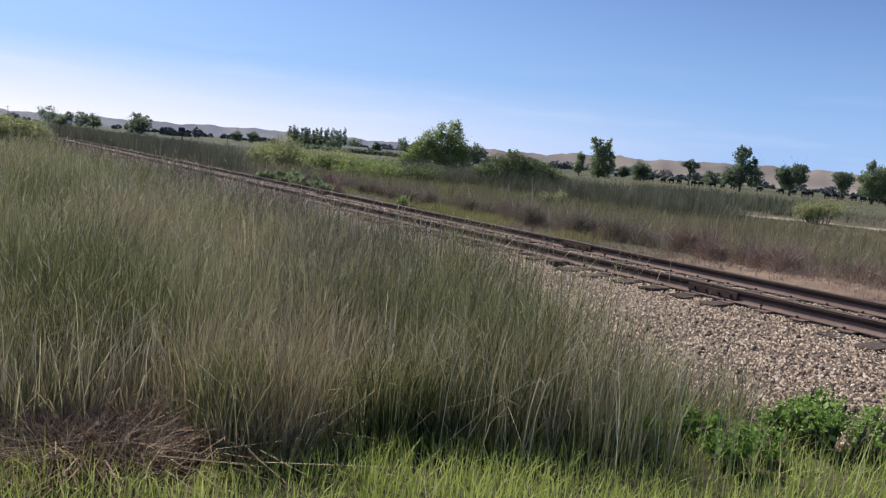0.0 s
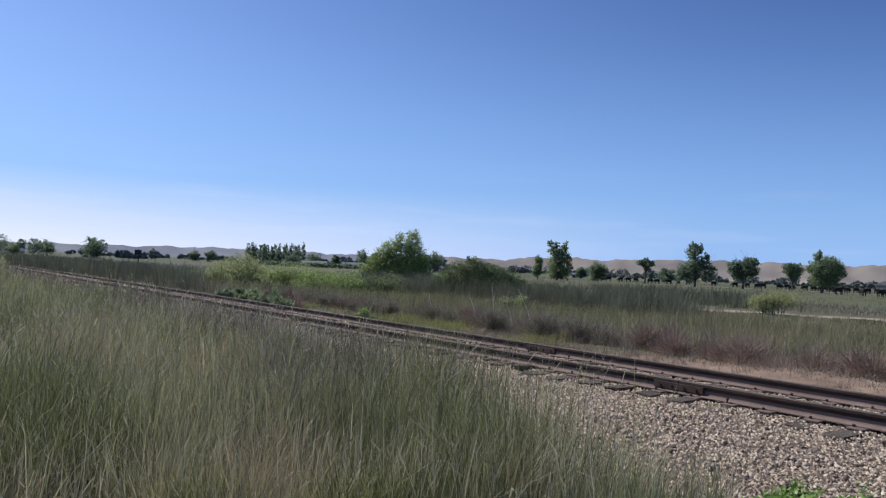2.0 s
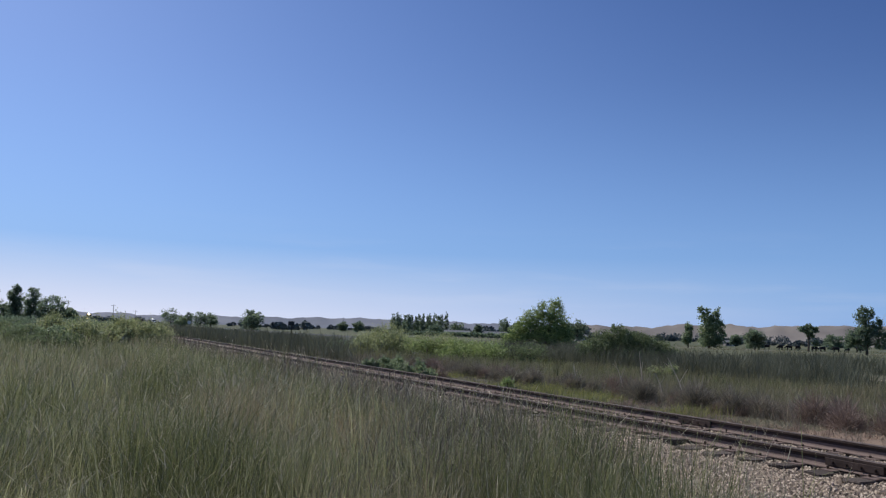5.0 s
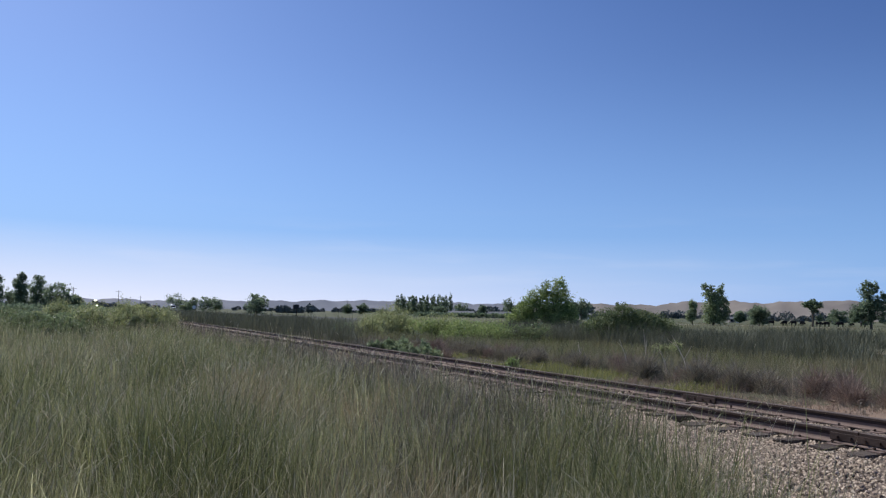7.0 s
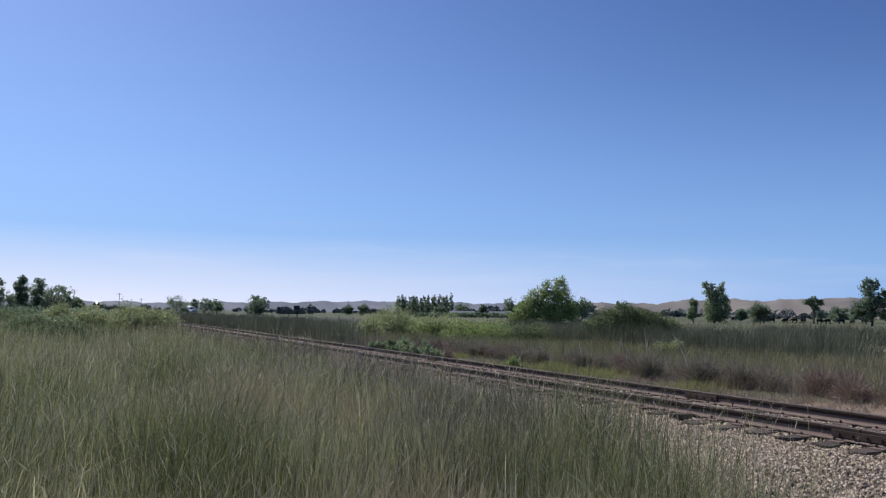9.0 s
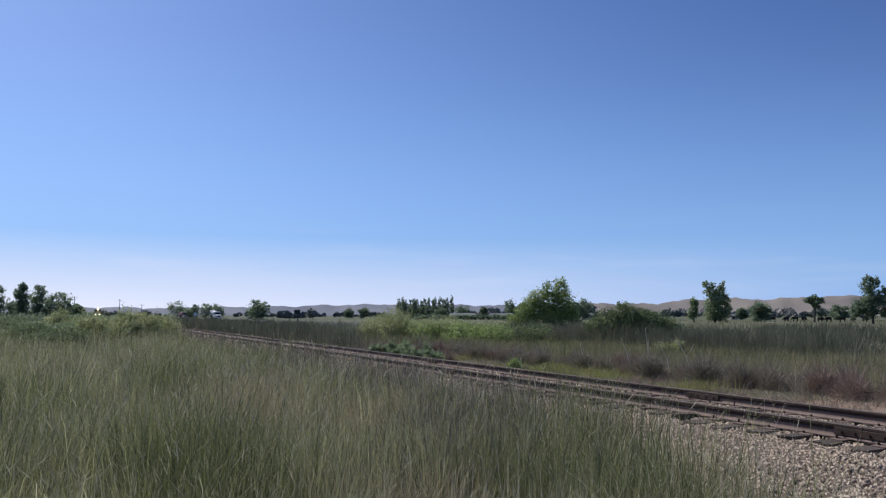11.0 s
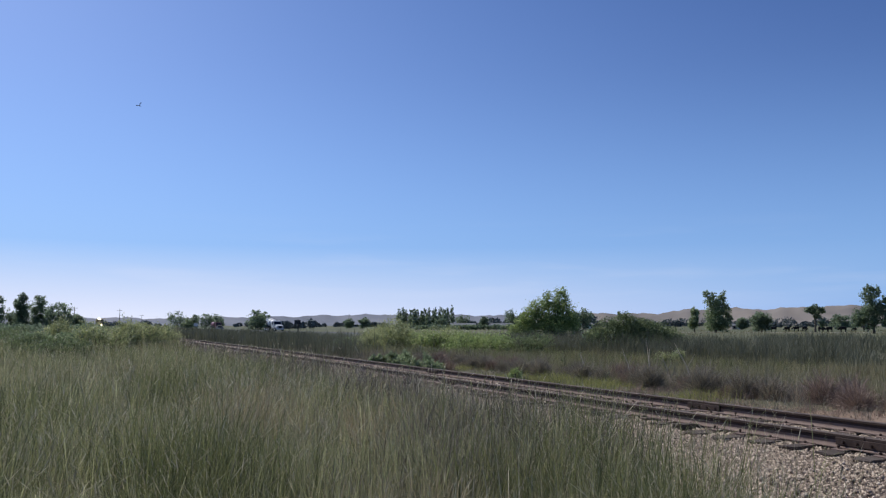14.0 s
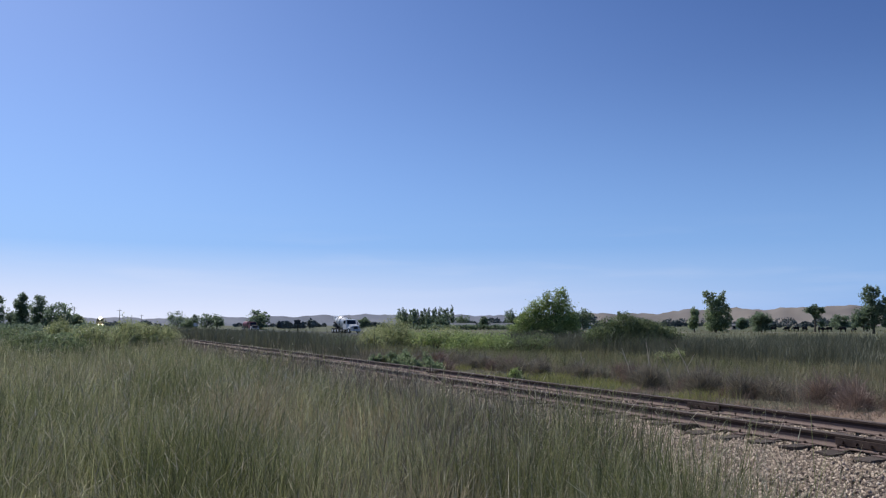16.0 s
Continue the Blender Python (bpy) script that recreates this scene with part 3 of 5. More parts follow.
# ---- hills and far woods ----
def ridge(name, az0, az1, dist, heights, mat, label, depth=500.0, rough=3.0):
    """A range of hills across bearings az0 to az1; heights: (bearing, metres) on its crest."""
    az = np.arange(az0, az1 + .01, .35)
    ha = np.interp(az, [a for a, _ in heights], [h for _, h in heights])
    ha = ha + rough * (np.sin(az * 1.9) + .6 * np.sin(az * 4.3 + 1) + .4 * np.sin(az * 9.1 + 2))
    rows = [(-depth, 0.0), (-depth * .55, .28), (-depth * .25, .68), (0, 1.0), (depth * .5, .8), (depth, -.1)]
    v = np.zeros((len(rows), len(az), 3))
    for r, (off, k) in enumerate(rows):
        d = dist + off + 60 * np.sin(az * 1.3 + r)
        v[r] = np.stack([d * np.sin(np.radians(az)), d * np.cos(np.radians(az)),
                         -1 + ha * k * (1 + .16 * np.sin(az * 3.1 + r * 2) * (0 < r < 3))], 1)
    n = len(az)
    i, j = np.meshgrid(np.arange(len(rows) - 1), np.arange(n - 1), indexing="ij")
    q = np.stack([i * n + j, i * n + j + 1, (i + 1) * n + j + 1, (i + 1) * n + j], -1).reshape(-1, 4)
    me = fast_mesh(name, v.reshape(-1, 3), q, mat)
    me.polygons.foreach_set("use_smooth", np.ones(len(q), bool))
    tagged(new(name, me), label, "hill", kind="structure")


# the farther range wears the haze-tinted colour
ridge("sage_hill", -75, 16, 3600, [(-75, 60), (-28, 36), (-20, 33), (-13, 40), (-5, 52), (0, 50), (8, 44), (16, 20)], M_HAZY_HILL,
      "low far hills on the horizon, with blue-grey haze put into their colour")
ridge("dry_hill", 6, 75, 3000, [(6, 30), (12, 48), (15, 44), (18, 62), (22, 60), (25, 64), (28, 70), (40, 72), (75, 70)], M_HILL,
      "bare tan grassy hills on the horizon")


def far_woods():
    """Tree lines too far to tell apart, in one sheet of leaf clumps."""
    pts = []
    for az0, az1, d, h, n in ((-27, -19.5, 900, 7, 500), (-15, -3, 800, 6, 900), (-3, 4, 700, 8, 500), (13, 17, 900, 12, 500),
                              (17, 29, 1100, 14, 900), (20, 46, 650, 5, 700), (30, 46, 800, 9, 900), (-12, -9.5, 480, 6, 200), (3, 12, 520, 9, 900)):
        n //= 9
        az = rng.uniform(az0, az1, n)
        gap = np.sin(az * 2.7 + d) + .6 * np.sin(az * 7.1)
        dd = d + rng.uniform(-25, 25, n)
        tall = h * (.62 + .3 * np.clip(gap, -1, 1)) * rng.uniform(.7, 1.1, n)
        way = rng.normal(size=(n, 64, 3))
        way *= rng.uniform(.5, 1.0, (n, 64, 1)) / np.linalg.norm(way, axis=2, keepdims=True)
        way[..., 2] = way[..., 2] * .5 + .48
        mid = np.stack([dd * np.sin(np.radians(az)), dd * np.cos(np.radians(az)), np.full(n, -.4)], 1)
        pts.append((mid[:, None] + way * np.stack([tall * .62, tall * .62, tall], 1)[:, None]).reshape(-1, 3))
    ob = new("far_woods", leaf_cloud(np.concatenate(pts), 1.1, M_FARWOOD, "far_woods"))
    tagged(ob, "dark distant tree lines across the valley", "woods", kind="stuff")


far_woods()


# ---- trees ----
def round_lobes(w, h, n, seed, low=.35):
    g = np.random.default_rng(seed)
    out = [(0, 0, h * .60, w * .38, h * .30), (-w * .16, 0, h * .24, w * .28, h * .2), (w * .18, .1, h * .26, w * .27, h * .2)]
    for k in range(n):
        a = 2 * math.pi * k / n + g.uniform(-.3, .3)
        r = w * g.uniform(.22, .33)
        out.append((r * math.cos(a), r * math.sin(a), h * g.uniform(low, .74), w * g.uniform(.17, .25), h * g.uniform(.15, .22)))
    out.append((g.uniform(-.1, .1) * w, 0, h * .84, w * .19, h * .15))
    return out


def trees():
    # bright willow-like tree behind the reeds
    x, y = polar(8.0, 88)
    plant("willow_tree", x, y, "bright green bushy tree rising over the reeds", "tree",
          [(.9, 0, 4.9, 1.0, 1.5), (1.3, .3, 3.6, 1.5, 1.5), (-.3, 0, 4.0, 1.2, 1.3), (-1.3, .2, 2.9, 1.2, 1.2), (-2.6, 0, 1.9, 1.1, 1.1), (.2, -.5, 2.3, 1.8, 1.4), (2.0, 0, 2.3, 1.1, 1.3), (1.0, 0, 6.0, .55, .75), (-.6, 0, 5.0, .9, .9), (-1.6, 0, 4.3, 1.1, 1.0), (-2.5, 0, 3.6, 1.1, 1.0), (-3.1, .2, 2.6, 1.2, 1.1), (-4.2, .2, 1.6, 1.1, 1.0), (-3.4, -.3, 1.0, 1.3, .9), (2.6, 0, 1.4, .9, .9)],
          (.22, 1.2), 11000, .09, M_WILLOW, seed=1)
    # dark spreading shrub
    x, y = polar(13.4, 62)
    plant("spreading_shrub", x, y, "low dark green spreading shrub beside the reeds", "shrub",
          [(0, 0, 2.4, 1.5, .8), (-1.5, 0, 2.0, 1.3, .8), (1.5, 0, 2.0, 1.4, .75), (2.9, .2, 1.6, 1.2, .6), (-2.6, 0, 1.5, 1.0, .7), (-.5, 0, 3.0, .6, .4), (.9, -.4, 1.0, 2.0, .9), (-1.4, -.3, .9, 1.6, .9), (3.6, 0, .9, 1.2, .8)],
          None, 12000, .07, M_SHRUB, seed=2)
    # cottonwoods of the pasture
    x, y = polar(19.3, 205)
    plant("cottonwood_tree", x, y, "ragged green cottonwood standing in the pasture", "tree",
          [(0, 0, 5.5, 2.4, 2.2), (-1.2, 0, 7.6, 1.4, 1.5), (1.2, .3, 7.2, 1.6, 1.7), (-2.2, 0, 9.6, 1.0, 1.1), (1.9, 0, 8.9, 1.1, 1.2), (2.6, 0, 5.6, 1.5, 1.5), (3.4, 0, 3.8, 1.0, 1.0), (.1, 0, 3.2, 2.6, 1.7), (-.4, 0, 9.2, .8, .9), (-1.0, 0, 1.6, 1.9, 1.3), (1.3, 0, 1.5, 1.9, 1.3), (2.6, 0, 2.4, 1.4, 1.2)],
          (.3, 2.0), 4200, .21, M_LEAF, seed=3)
    x, y = polar(17.9, 200)
    plant("cottonwood_tree", x, y, "slim green tree beside the cottonwood", "tree",
          [(0, 0, 3.2, 1.2, 1.6), (.2, 0, 5.0, 1.0, 1.2), (-.4, 0, 2.0, 1.3, 1.2)], (.16, 1.2), 1300, .21, M_LEAF, seed=4)
    x, y = polar(22.25, 210)
    plant("round_tree", x, y, "dark green round-headed tree in the pasture", "tree", round_lobes(6.2, 5.4, 7, 5, .36), (.22, 1.1), 2800, .19, M_LEAFD, seed=5)
    x, y = polar(25.55, 225)
    plant("forked_tree", x, y, "thin forked tree with an open crown", "tree",
          [(0, 0, 5.6, 1.5, 1.1), (-1.4, 0, 5.8, 1.1, .9), (1.6, 0, 5.7, 1.2, 1.0), (.3, 0, 6.6, .9, .7), (.6, 0, 4.3, 1.0, .8), (1.9, 0, 2.2, .9, .8)],
          (.3, 3.0), 1500, .20, M_LEAFD, seed=6)
    x, y = polar(28.95, 190)
    plant("cottonwood_tree", x, y, "tall ragged cottonwood with grey-green leaves", "tree",
          [(0, 0, 5.0, 2.3, 2.2), (-.6, 0, 8.0, 1.8, 1.5), (.9, 0, 9.2, 1.2, 1.0), (-.9, 0, 9.6, 1.0, .9), (-2.4, 0, 3.8, 1.8, 1.8), (2.5, 0, 5.6, 1.5, 1.7), (3.6, 0, 4.0, 1.5, 1.5), (2.8, 0, 7.2, .8, .9), (-3.6, 0, 2.6, 1.3, 1.4), (-.6, 0, 2.4, 1.7, 1.3), (2.9, 0, 2.6, 1.3, 1.2)],
          (.32, 1.8), 4000, .20, M_LEAFD, seed=7, bare=[(3, 0, 6, 4.2, 0, 9), (3.6, 0, 5, 5.2, 0, 7.6), (3.2, 0, 6, 5.0, 0, 8.2)])
    x, y = polar(32.1, 195)
    plant("cottonwood_tree", x, y, "leaning cottonwood with dead top branches", "tree",
          [(0, 0, 4.6, 2.2, 2.0), (-2.2, 0, 5.0, 1.7, 1.6), (1.4, 0, 6.4, 1.5, 1.2), (3.0, 0, 6.3, 1.1, 1.0), (2.3, 0, 4.2, 1.6, 1.4), (-1.2, 0, 3.0, 1.7, 1.2)],
          (.3, 1.8), 3200, .20, M_LEAFD, seed=8, bare=[(1.4, 0, 6, -.9, 0, 9.2), (1.4, 0, 6, 3.2, 0, 8.9), (0, 0, 5, -2.6, 0, 8.0), (1, 0, 6, .8, 0, 8.6)])
    x, y = polar(35.2, 200)
    plant("cottonwood_tree", x, y, "ragged half-bare tree by the cattle", "tree",
          [(0, 0, 4.4, 1.9, 1.6), (-1, 0, 5.6, 1.5, 1.1), (1.4, 0, 5.2, 1.5, 1.3), (.4, 0, 3.0, 1.2, 1.0)], (.26, 1.6), 1800, .20, M_LEAFD, seed=9)
    x, y = polar(37.0, 185)
    plant("cottonwood_tree", x, y, "tall dense green cottonwood by the cattle", "tree",
          [(0, 0, 4.6, 2.5, 2.4), (-1.0, 0, 7.6, 1.1, 1.2), (2.0, 0, 6.6, 1.9, 1.6), (3.4, 0, 5.2, 1.8, 1.7), (-2.0, 0, 5.0, 1.6, 1.7), (2.4, 0, 3.2, 2.2, 1.6), (4.6, 0, 4.4, 1.2, 1.0), (-.8, 0, 8.6, .6, .7), (-1.2, 0, 2.6, 1.8, 1.3), (.6, 0, 2.2, 1.8, 1.2)],
          (.32, 1.6), 4600, .20, M_LEAF, seed=10)
    # poplar row and farmstead trees
    for k in range(15):
        az = -3.25 + k * .275 + .05 * math.sin(k * 2.3)
        x, y = polar(az, 470 + (k % 4) * 6)
        h = 11.6 + .8 * math.sin(k * 1.9) + .12 * k
        plant("poplar_tree", x, y, "tall narrow poplar in a windbreak row", "tree", [(0, 0, h * .22, 2.0, h * .22), (0, 0, h * .5, 1.9, h * .28), (.1, 0, h * .8, 1.15, h * .2)],
              (.2, 1.0), 700, .34, M_LEAFD, group="poplar windbreak", seed=20 + k)
    for k, (az, d, w, h, m) in enumerate(((1.4, 440, 10, 7.8, M_LEAFD), (-.2, 430, 9, 6, M_LEAFD), (3.0, 380, 5, 6.4, M_LEAFD), (5.0, 400, 8, 10, M_LEAFD),
                                          (5.9, 380, 5, 8, M_LEAFD), (10.2, 300, 9, 8.3, M_LEAFD), (9.2, 310, 6, 7.0, M_LEAF), (-5.8, 420, 7, 6.2, M_LEAFD), (-6.9, 430, 6, 5.6, M_LEAFD),
                                          (-13.4, 268, 8.4, 7.7, M_LEAFD), (-18.9, 470, 13.5, 10.6, M_LEAFD), (-17.75, 475, 6, 8.8, M_LEAFD), (-18.2, 440, 8, 5.8, M_LEAF),
                                          (-16.9, 465, 11, 9.4, M_LEAFD), (-16.2, 470, 9, 8.8, M_LEAFD), (-26.3, 250, 9.0, 8.6, M_LEAFD), (-25.3, 300, 4.6, 5.8, M_LEAF),
                                          (-28.9, 262, 4.2, 5.6, M_LEAFD), (-25.05, 310, 4.0, 5.4, M_LEAF), (21.0, 330, 5, 5.0, M_LEAFD), (27.0, 330, 8, 6, M_LEAFD))):
        x, y = polar(az, d)
        plant("broadleaf_tree", x, y, "dark green rounded tree across the valley" if m is M_LEAFD else "green rounded tree across the valley", "tree",
              round_lobes(w, h, 6, 40 + k, .34), (.2, h * .16), 1100, .32, m, seed=60 + k, spread=1.15)
    for k, (az, d, w, h) in enumerate(((-28.5, 252, 4.8, 11.2), (-27.5, 256, 7.0, 10.6), (-30.0, 245, 7.0, 10.2), (-32.2, 250, 8, 11))):
        x, y = polar(az, d)
        plant("tall_tree", x, y, "tall dark upright tree on the valley floor", "tree",
              [(0, 0, h * .13, w * .5, h * .15), (0, 0, h * .28, w * .42, h * .26), (w * .1, 0, h * .52, w * .42, h * .22), (-w * .12, 0, h * .66, w * .34, h * .18), (w * .12, 0, h * .84, w * .26, h * .14), (-w * .05, 0, h * .9, w * .2, h * .1)],
              (.25, h * .15), 2400, .24, M_LEAFD, seed=100 + k)


trees()


# ---- shrubs ----
def shrubs():
    def bush(az, d, w, h, mat, label, seed, leaves=2200, leaf=.10, cat="shrub", name="shrub", group=""):
        x, y = polar(az, d)
        g = np.random.default_rng(seed)
        lobes = [(g.uniform(-.42, .42) * w, g.uniform(-.25, .25) * w, h * g.uniform(.3, .66), w * g.uniform(.14, .24), h * g.uniform(.22, .36)) for _ in range(9)]
        plant(name, x, y, label, cat, lobes, None, int(leaves * (1.25 if d < 100 else .5)), leaf * (.68 if d < 100 else 1), mat, seed=seed, group=group, spread=1.2)

    # the pale green bushes before the train
    bush(-21.9, 55, 3.4, 2.45, M_YELLOW, "pale yellow-green willow bush beside the track", 201, 4200, .085)
    bush(-26.0, 53, 3.0, 2.3, M_YELLOW, "pale yellow-green willow bush beside the track", 202, 2600, .085)
    bush(-20.9, 60, 4.4, 2.0, M_YELLOW, "pale yellow-green willow bush beside the track", 203, 2400, .085)
    bush(-23.8, 51, 4.0, 2.1, M_YELLOW, "pale yellow-green willow bush beside the track", 207, 1800, .08)
    bush(-27.0, 50, 4.0, 1.6, M_LEAF, "low green bush in the tall grass", 204, 2400, .085)
    bush(-29.3, 48, 4.0, 1.5, M_SHRUB, "low green bush in the tall grass", 205, 2400, .085)
    bush(-26.2, 42, 3.0, 1.1, M_SHRUB, "low green bush in the tall grass", 206, 1600, .075)
    for k, (az, d, w, h, mat) in enumerate(((-30.6, 75, 6, 1.7, M_SHRUB), (-27.6, 80, 6, 1.6, M_LEAFD), (-24.6, 90, 6, 1.7, M_LEAF), (-32.5, 60, 5, 1.6, M_SHRUB),
                                            (-31.5, 215, 16, 2.6, M_LEAFD), (-28.2, 220, 14, 2.4, M_LEAFD), (-25.4, 225, 12, 2.4, M_LEAFD), (-22.8, 260, 14, 2.2, M_LEAFD))):
        bush(az, d, w, h, mat, "low olive-green bush on the valley floor", 280 + k, 2200, .09 if d < 100 else .22)
    # shrubs beyond the rails
    bush(-1.9, 62, 6.4, 2.85, M_YELLOW, "yellow-green bush beyond the rails", 211, 5200, .085)
    bush(-4.0, 66, 6.0, 2.5, M_YELLOW, "yellow-green bush beyond the rails", 212, 4600, .085)
    bush(.6, 60, 6.0, 2.3, M_WILLOW, "green bush beyond the rails", 213, 4000, .085)
    bush(2.8, 58, 5.4, 1.95, M_WILLOW, "green bush beyond the rails", 214, 3600, .085)
    bush(5.2, 60, 5.4, 1.9, M_SHRUB, "dark green bush beyond the rails", 215, 2400, .085)
    bush(-6.6, 70, 5.0, 1.35, M_LEAF, "green bush beyond the rails", 216, 2400, .09)
    for k, az in enumerate((-4.4, -3.5, -2.7, -1.9, -1.2)):
        bush(az, 31.5 - k * 1.2, 1.0, .9 + .14 * (k % 2), M_LEAF, "leafy green weed clump at the ballast's edge", 220 + k, 1500, .055, "weed", "weed_clump", "weeds by the rails")
    bush(5.3, 24.0, .7, .6, M_WILLOW, "small green weed clump near the rail", 231, 500, .045, "weed", "weed_clump", "weeds by the rails")
    bush(33.9, 62, 3.6, 2.0, M_YELLOW, "yellow-green bush on the dirt track's bank", 232, 3000, .085)
    bush(16.2, 44, 1.6, 1.2, M_YELLOW, "small yellow-green bush in the grass", 233, 900, .06)
    # leafy weeds in the near verge
    for k, (az, d, w, h) in enumerate(((37.0, 5.7, .75, .46), (34.2, 5.6, .5, .36), (31.6, 4.95, .55, .34), (23.7, 4.8, .34, .28), (28.6, 5.3, .35, .26))):
        bush(az, d, w, h, M_WEED, "bright green leafy weed at the gravel's edge", 240 + k, 900, .022, "weed", "weed_clump", "weeds at the gravel")
    # two bare saplings with a leafy tuft
    for k, (az, d, h) in enumerate(((14.7, 25.5, 1.45), (15.9, 24.5, .95), (17.1, 22.0, 1.3), (10.1, 27.0, .9), (13.2, 26.5, 1.1))):
        x, y = polar(az, d)
        ob = thing("sapling", x, y, float(ground_z(x, y)), 0, "thin pale dead sapling standing in the weeds", "sapling")
        bm = bmesh.new()
        tilt = .05 + .09 * (k % 3)
        rod(bm, (tilt * 1.3, 0, -.1), (tilt * .4, 0, h * .5), .018, .014, 5)
        rod(bm, (tilt * .4, 0, h * .5), (-tilt, 0, h), .014, .006, 5)
        rod(bm, (tilt * .4, 0, h * .5), (tilt * 1.4, .05, h * .78), .009, .004, 4)
        rod(bm, (-tilt * .3, 0, h * .75), (-tilt * 1.6, -.04, h * .92), .007, .003, 4)
        part("stem", bm, M_DEAD, ob)


shrubs()


# ---- grasses ----
def edge_p(s):
    """Where the near tall grass ends against the gravel."""
    return np.interp(s, [-6, 2, 4, 8, 14, 22, 40, 80], [1.6, 2.95, 3.85, 5.35, 6.55, 7.45, 8.0, 8.3])


def scatter(n, r0, r1, a0, a1, power=1.0):
    """Plan points in a fan before the camera, denser towards it."""
    r = r0 * (r1 / r0) ** (rng.uniform(0, 1, n) ** power)
    a = np.radians(rng.uniform(a0, a1, n))
    return np.stack([r * np.sin(a), r * np.cos(a)], 1), r


def patch(xy, f1, f2, seed):
    return np.sin(xy[:, 0] * f1 + seed + 1.7 * np.sin(xy[:, 1] * f2)) * np.sin(xy[:, 1] * f1 * .8 + 2.1 * seed + np.sin(xy[:, 0] * f2))


def clumps(name, centres, heights, per, spread, width, mat, label, lean=.45, wobble=.16, sway=.11, ragged=1.0, droop=False):
    """Tufts of grass: blades that fan out from each tuft's middle. centres (n, 2); heights, spread, width one for each tuft."""
    n = len(centres)
    i = np.repeat(np.arange(n), per)
    off = rng.normal(0, 1, (len(i), 2))
    xy = centres[i] + off * (spread[i] * .55)[:, None]
    tuft = rng.normal(0, sway, (n, 2))
    vec = off * lean * .38 + tuft[i] + rng.normal(0, wobble, (len(i), 2)) + (.02, -.02)
    h = heights[i] * (.34 + .84 * rng.uniform(0, 1, len(i)) ** ragged)
    w = width[i] * rng.uniform(.6, 1.5, len(i))
    return tagged(blades(name, xy, soil_z(xy[:, 0], xy[:, 1]) - .03, h, w, mat, vec=vec, droop=droop), label, "grass", kind="stuff")


def grasses():
    # tall grass on the camera's side, in tufts of four kinds
    xy, r = scatter(30000, 3.8, 95, -36, 40)
    s, p = to_sp(xy[:, 0], xy[:, 1])
    front = 4.2 + .2 * np.sin(xy[:, 0] * 2.3) + .12 * np.sin(xy[:, 0] * 5.1) + .35 * np.exp(-((xy[:, 0] + .9) / .4) ** 2)
    edge = edge_p(s) + .25 * np.sin(s * 2.1)
    ok = (p < edge + rng.normal(0, .25, len(s))) & (xy[:, 1] > front) & ~((r > 92) & (p > 7))
    xy, r, s, p, edge = xy[ok], r[ok], s[ok], p[ok], edge[ok]
    lump = .6 * patch(xy, .9, .7, 1.0) + .5 * patch(xy, 2.6, 1.9, 4.0) + rng.normal(0, .35, len(r))
    # each patch of about half a metre has its own height and kind
    cell = np.floor((xy + rng.normal(0, .1, xy.shape)) / .62 + np.stack([.5 * np.sin(xy[:, 1] * 1.9), .5 * np.sin(xy[:, 0] * 2.3)], 1))
    own = np.mod(np.sin(cell[:, 0] * 12.9898 + cell[:, 1] * 78.233) * 43758.5453, 1.0) - .5
    lump = lump + .9 * own
    h = np.clip(.76 + .29 * lump, .26, 1.25) * (1 - .12 * (r < 6))
    w = np.clip(.0022 + r * .00042, .003, .05)
    spread = np.clip(.07 + r * .006, .08, .5)
    dice = -patch(xy, .8, .6, 7.0) * .65 + patch(xy, 2.6, 1.9, 2.0) * .55 + rng.normal(0, .16, len(r)) + .9 * np.mod(own * 7.3, 1.0) - .45 + .12 * (r < 7)
    h = h * np.where(p > edge - 1.2, np.interp(s, [6, 12, 20, 30, 45, 90], [1, 1.0, 1.15, 1.28, 1.25, 1.25]), 1)
    near_edge = (p > edge - 1.9 + .5 * np.sin(s * .8)) & (s > 5) & (rng.uniform(0, 1, len(s)) < np.interp(s, [5, 8, 12], [.3, .75, .92]))
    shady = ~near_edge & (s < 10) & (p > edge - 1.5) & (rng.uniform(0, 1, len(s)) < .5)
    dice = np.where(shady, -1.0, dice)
    kinds = ((~near_edge & (dice > -.45) & (dice < .5), M_TALL, 15, "tall_grass", "tall uncut olive-green grass gone to seed"),
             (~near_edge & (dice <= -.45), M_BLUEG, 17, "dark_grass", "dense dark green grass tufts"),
             (~near_edge & (dice >= .5), M_STRAW, 13, "straw_grass", "straw-coloured dry grass tufts"),
             (near_edge, M_GREY, 15, "grey_grass", "grey-brown seeding grass along the gravel"))
    for mask, mat, per, name, label in kinds:
        tall = 1.2 if mat is M_BLUEG else 1.0
        close, far = mask & (r < 15), mask & (r >= 15)
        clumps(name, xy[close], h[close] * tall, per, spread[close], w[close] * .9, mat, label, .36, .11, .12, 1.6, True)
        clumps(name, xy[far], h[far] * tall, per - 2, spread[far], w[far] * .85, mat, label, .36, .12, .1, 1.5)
    # pale seed stalks, some bent over
    pick = (rng.uniform(0, 1, len(r)) < np.where(r < 16, .95, .6)) & (patch(xy, 1.1, .8, 9.0) + rng.normal(0, .4, len(r)) > -.15)
    q = xy[pick] + rng.normal(0, .12, (pick.sum(), 2))
    tagged(seeded_stalks("seed_stalks", q, ground_z(q[:, 0], q[:, 1]), h[pick] * rng.uniform(.7, 1.12, pick.sum()), w[pick] * .8, M_SEED), "pale seed heads on thin stalks in the grass", "grass", kind="stuff")
    q, r = scatter(1500, 4.3, 14, -34, 24)
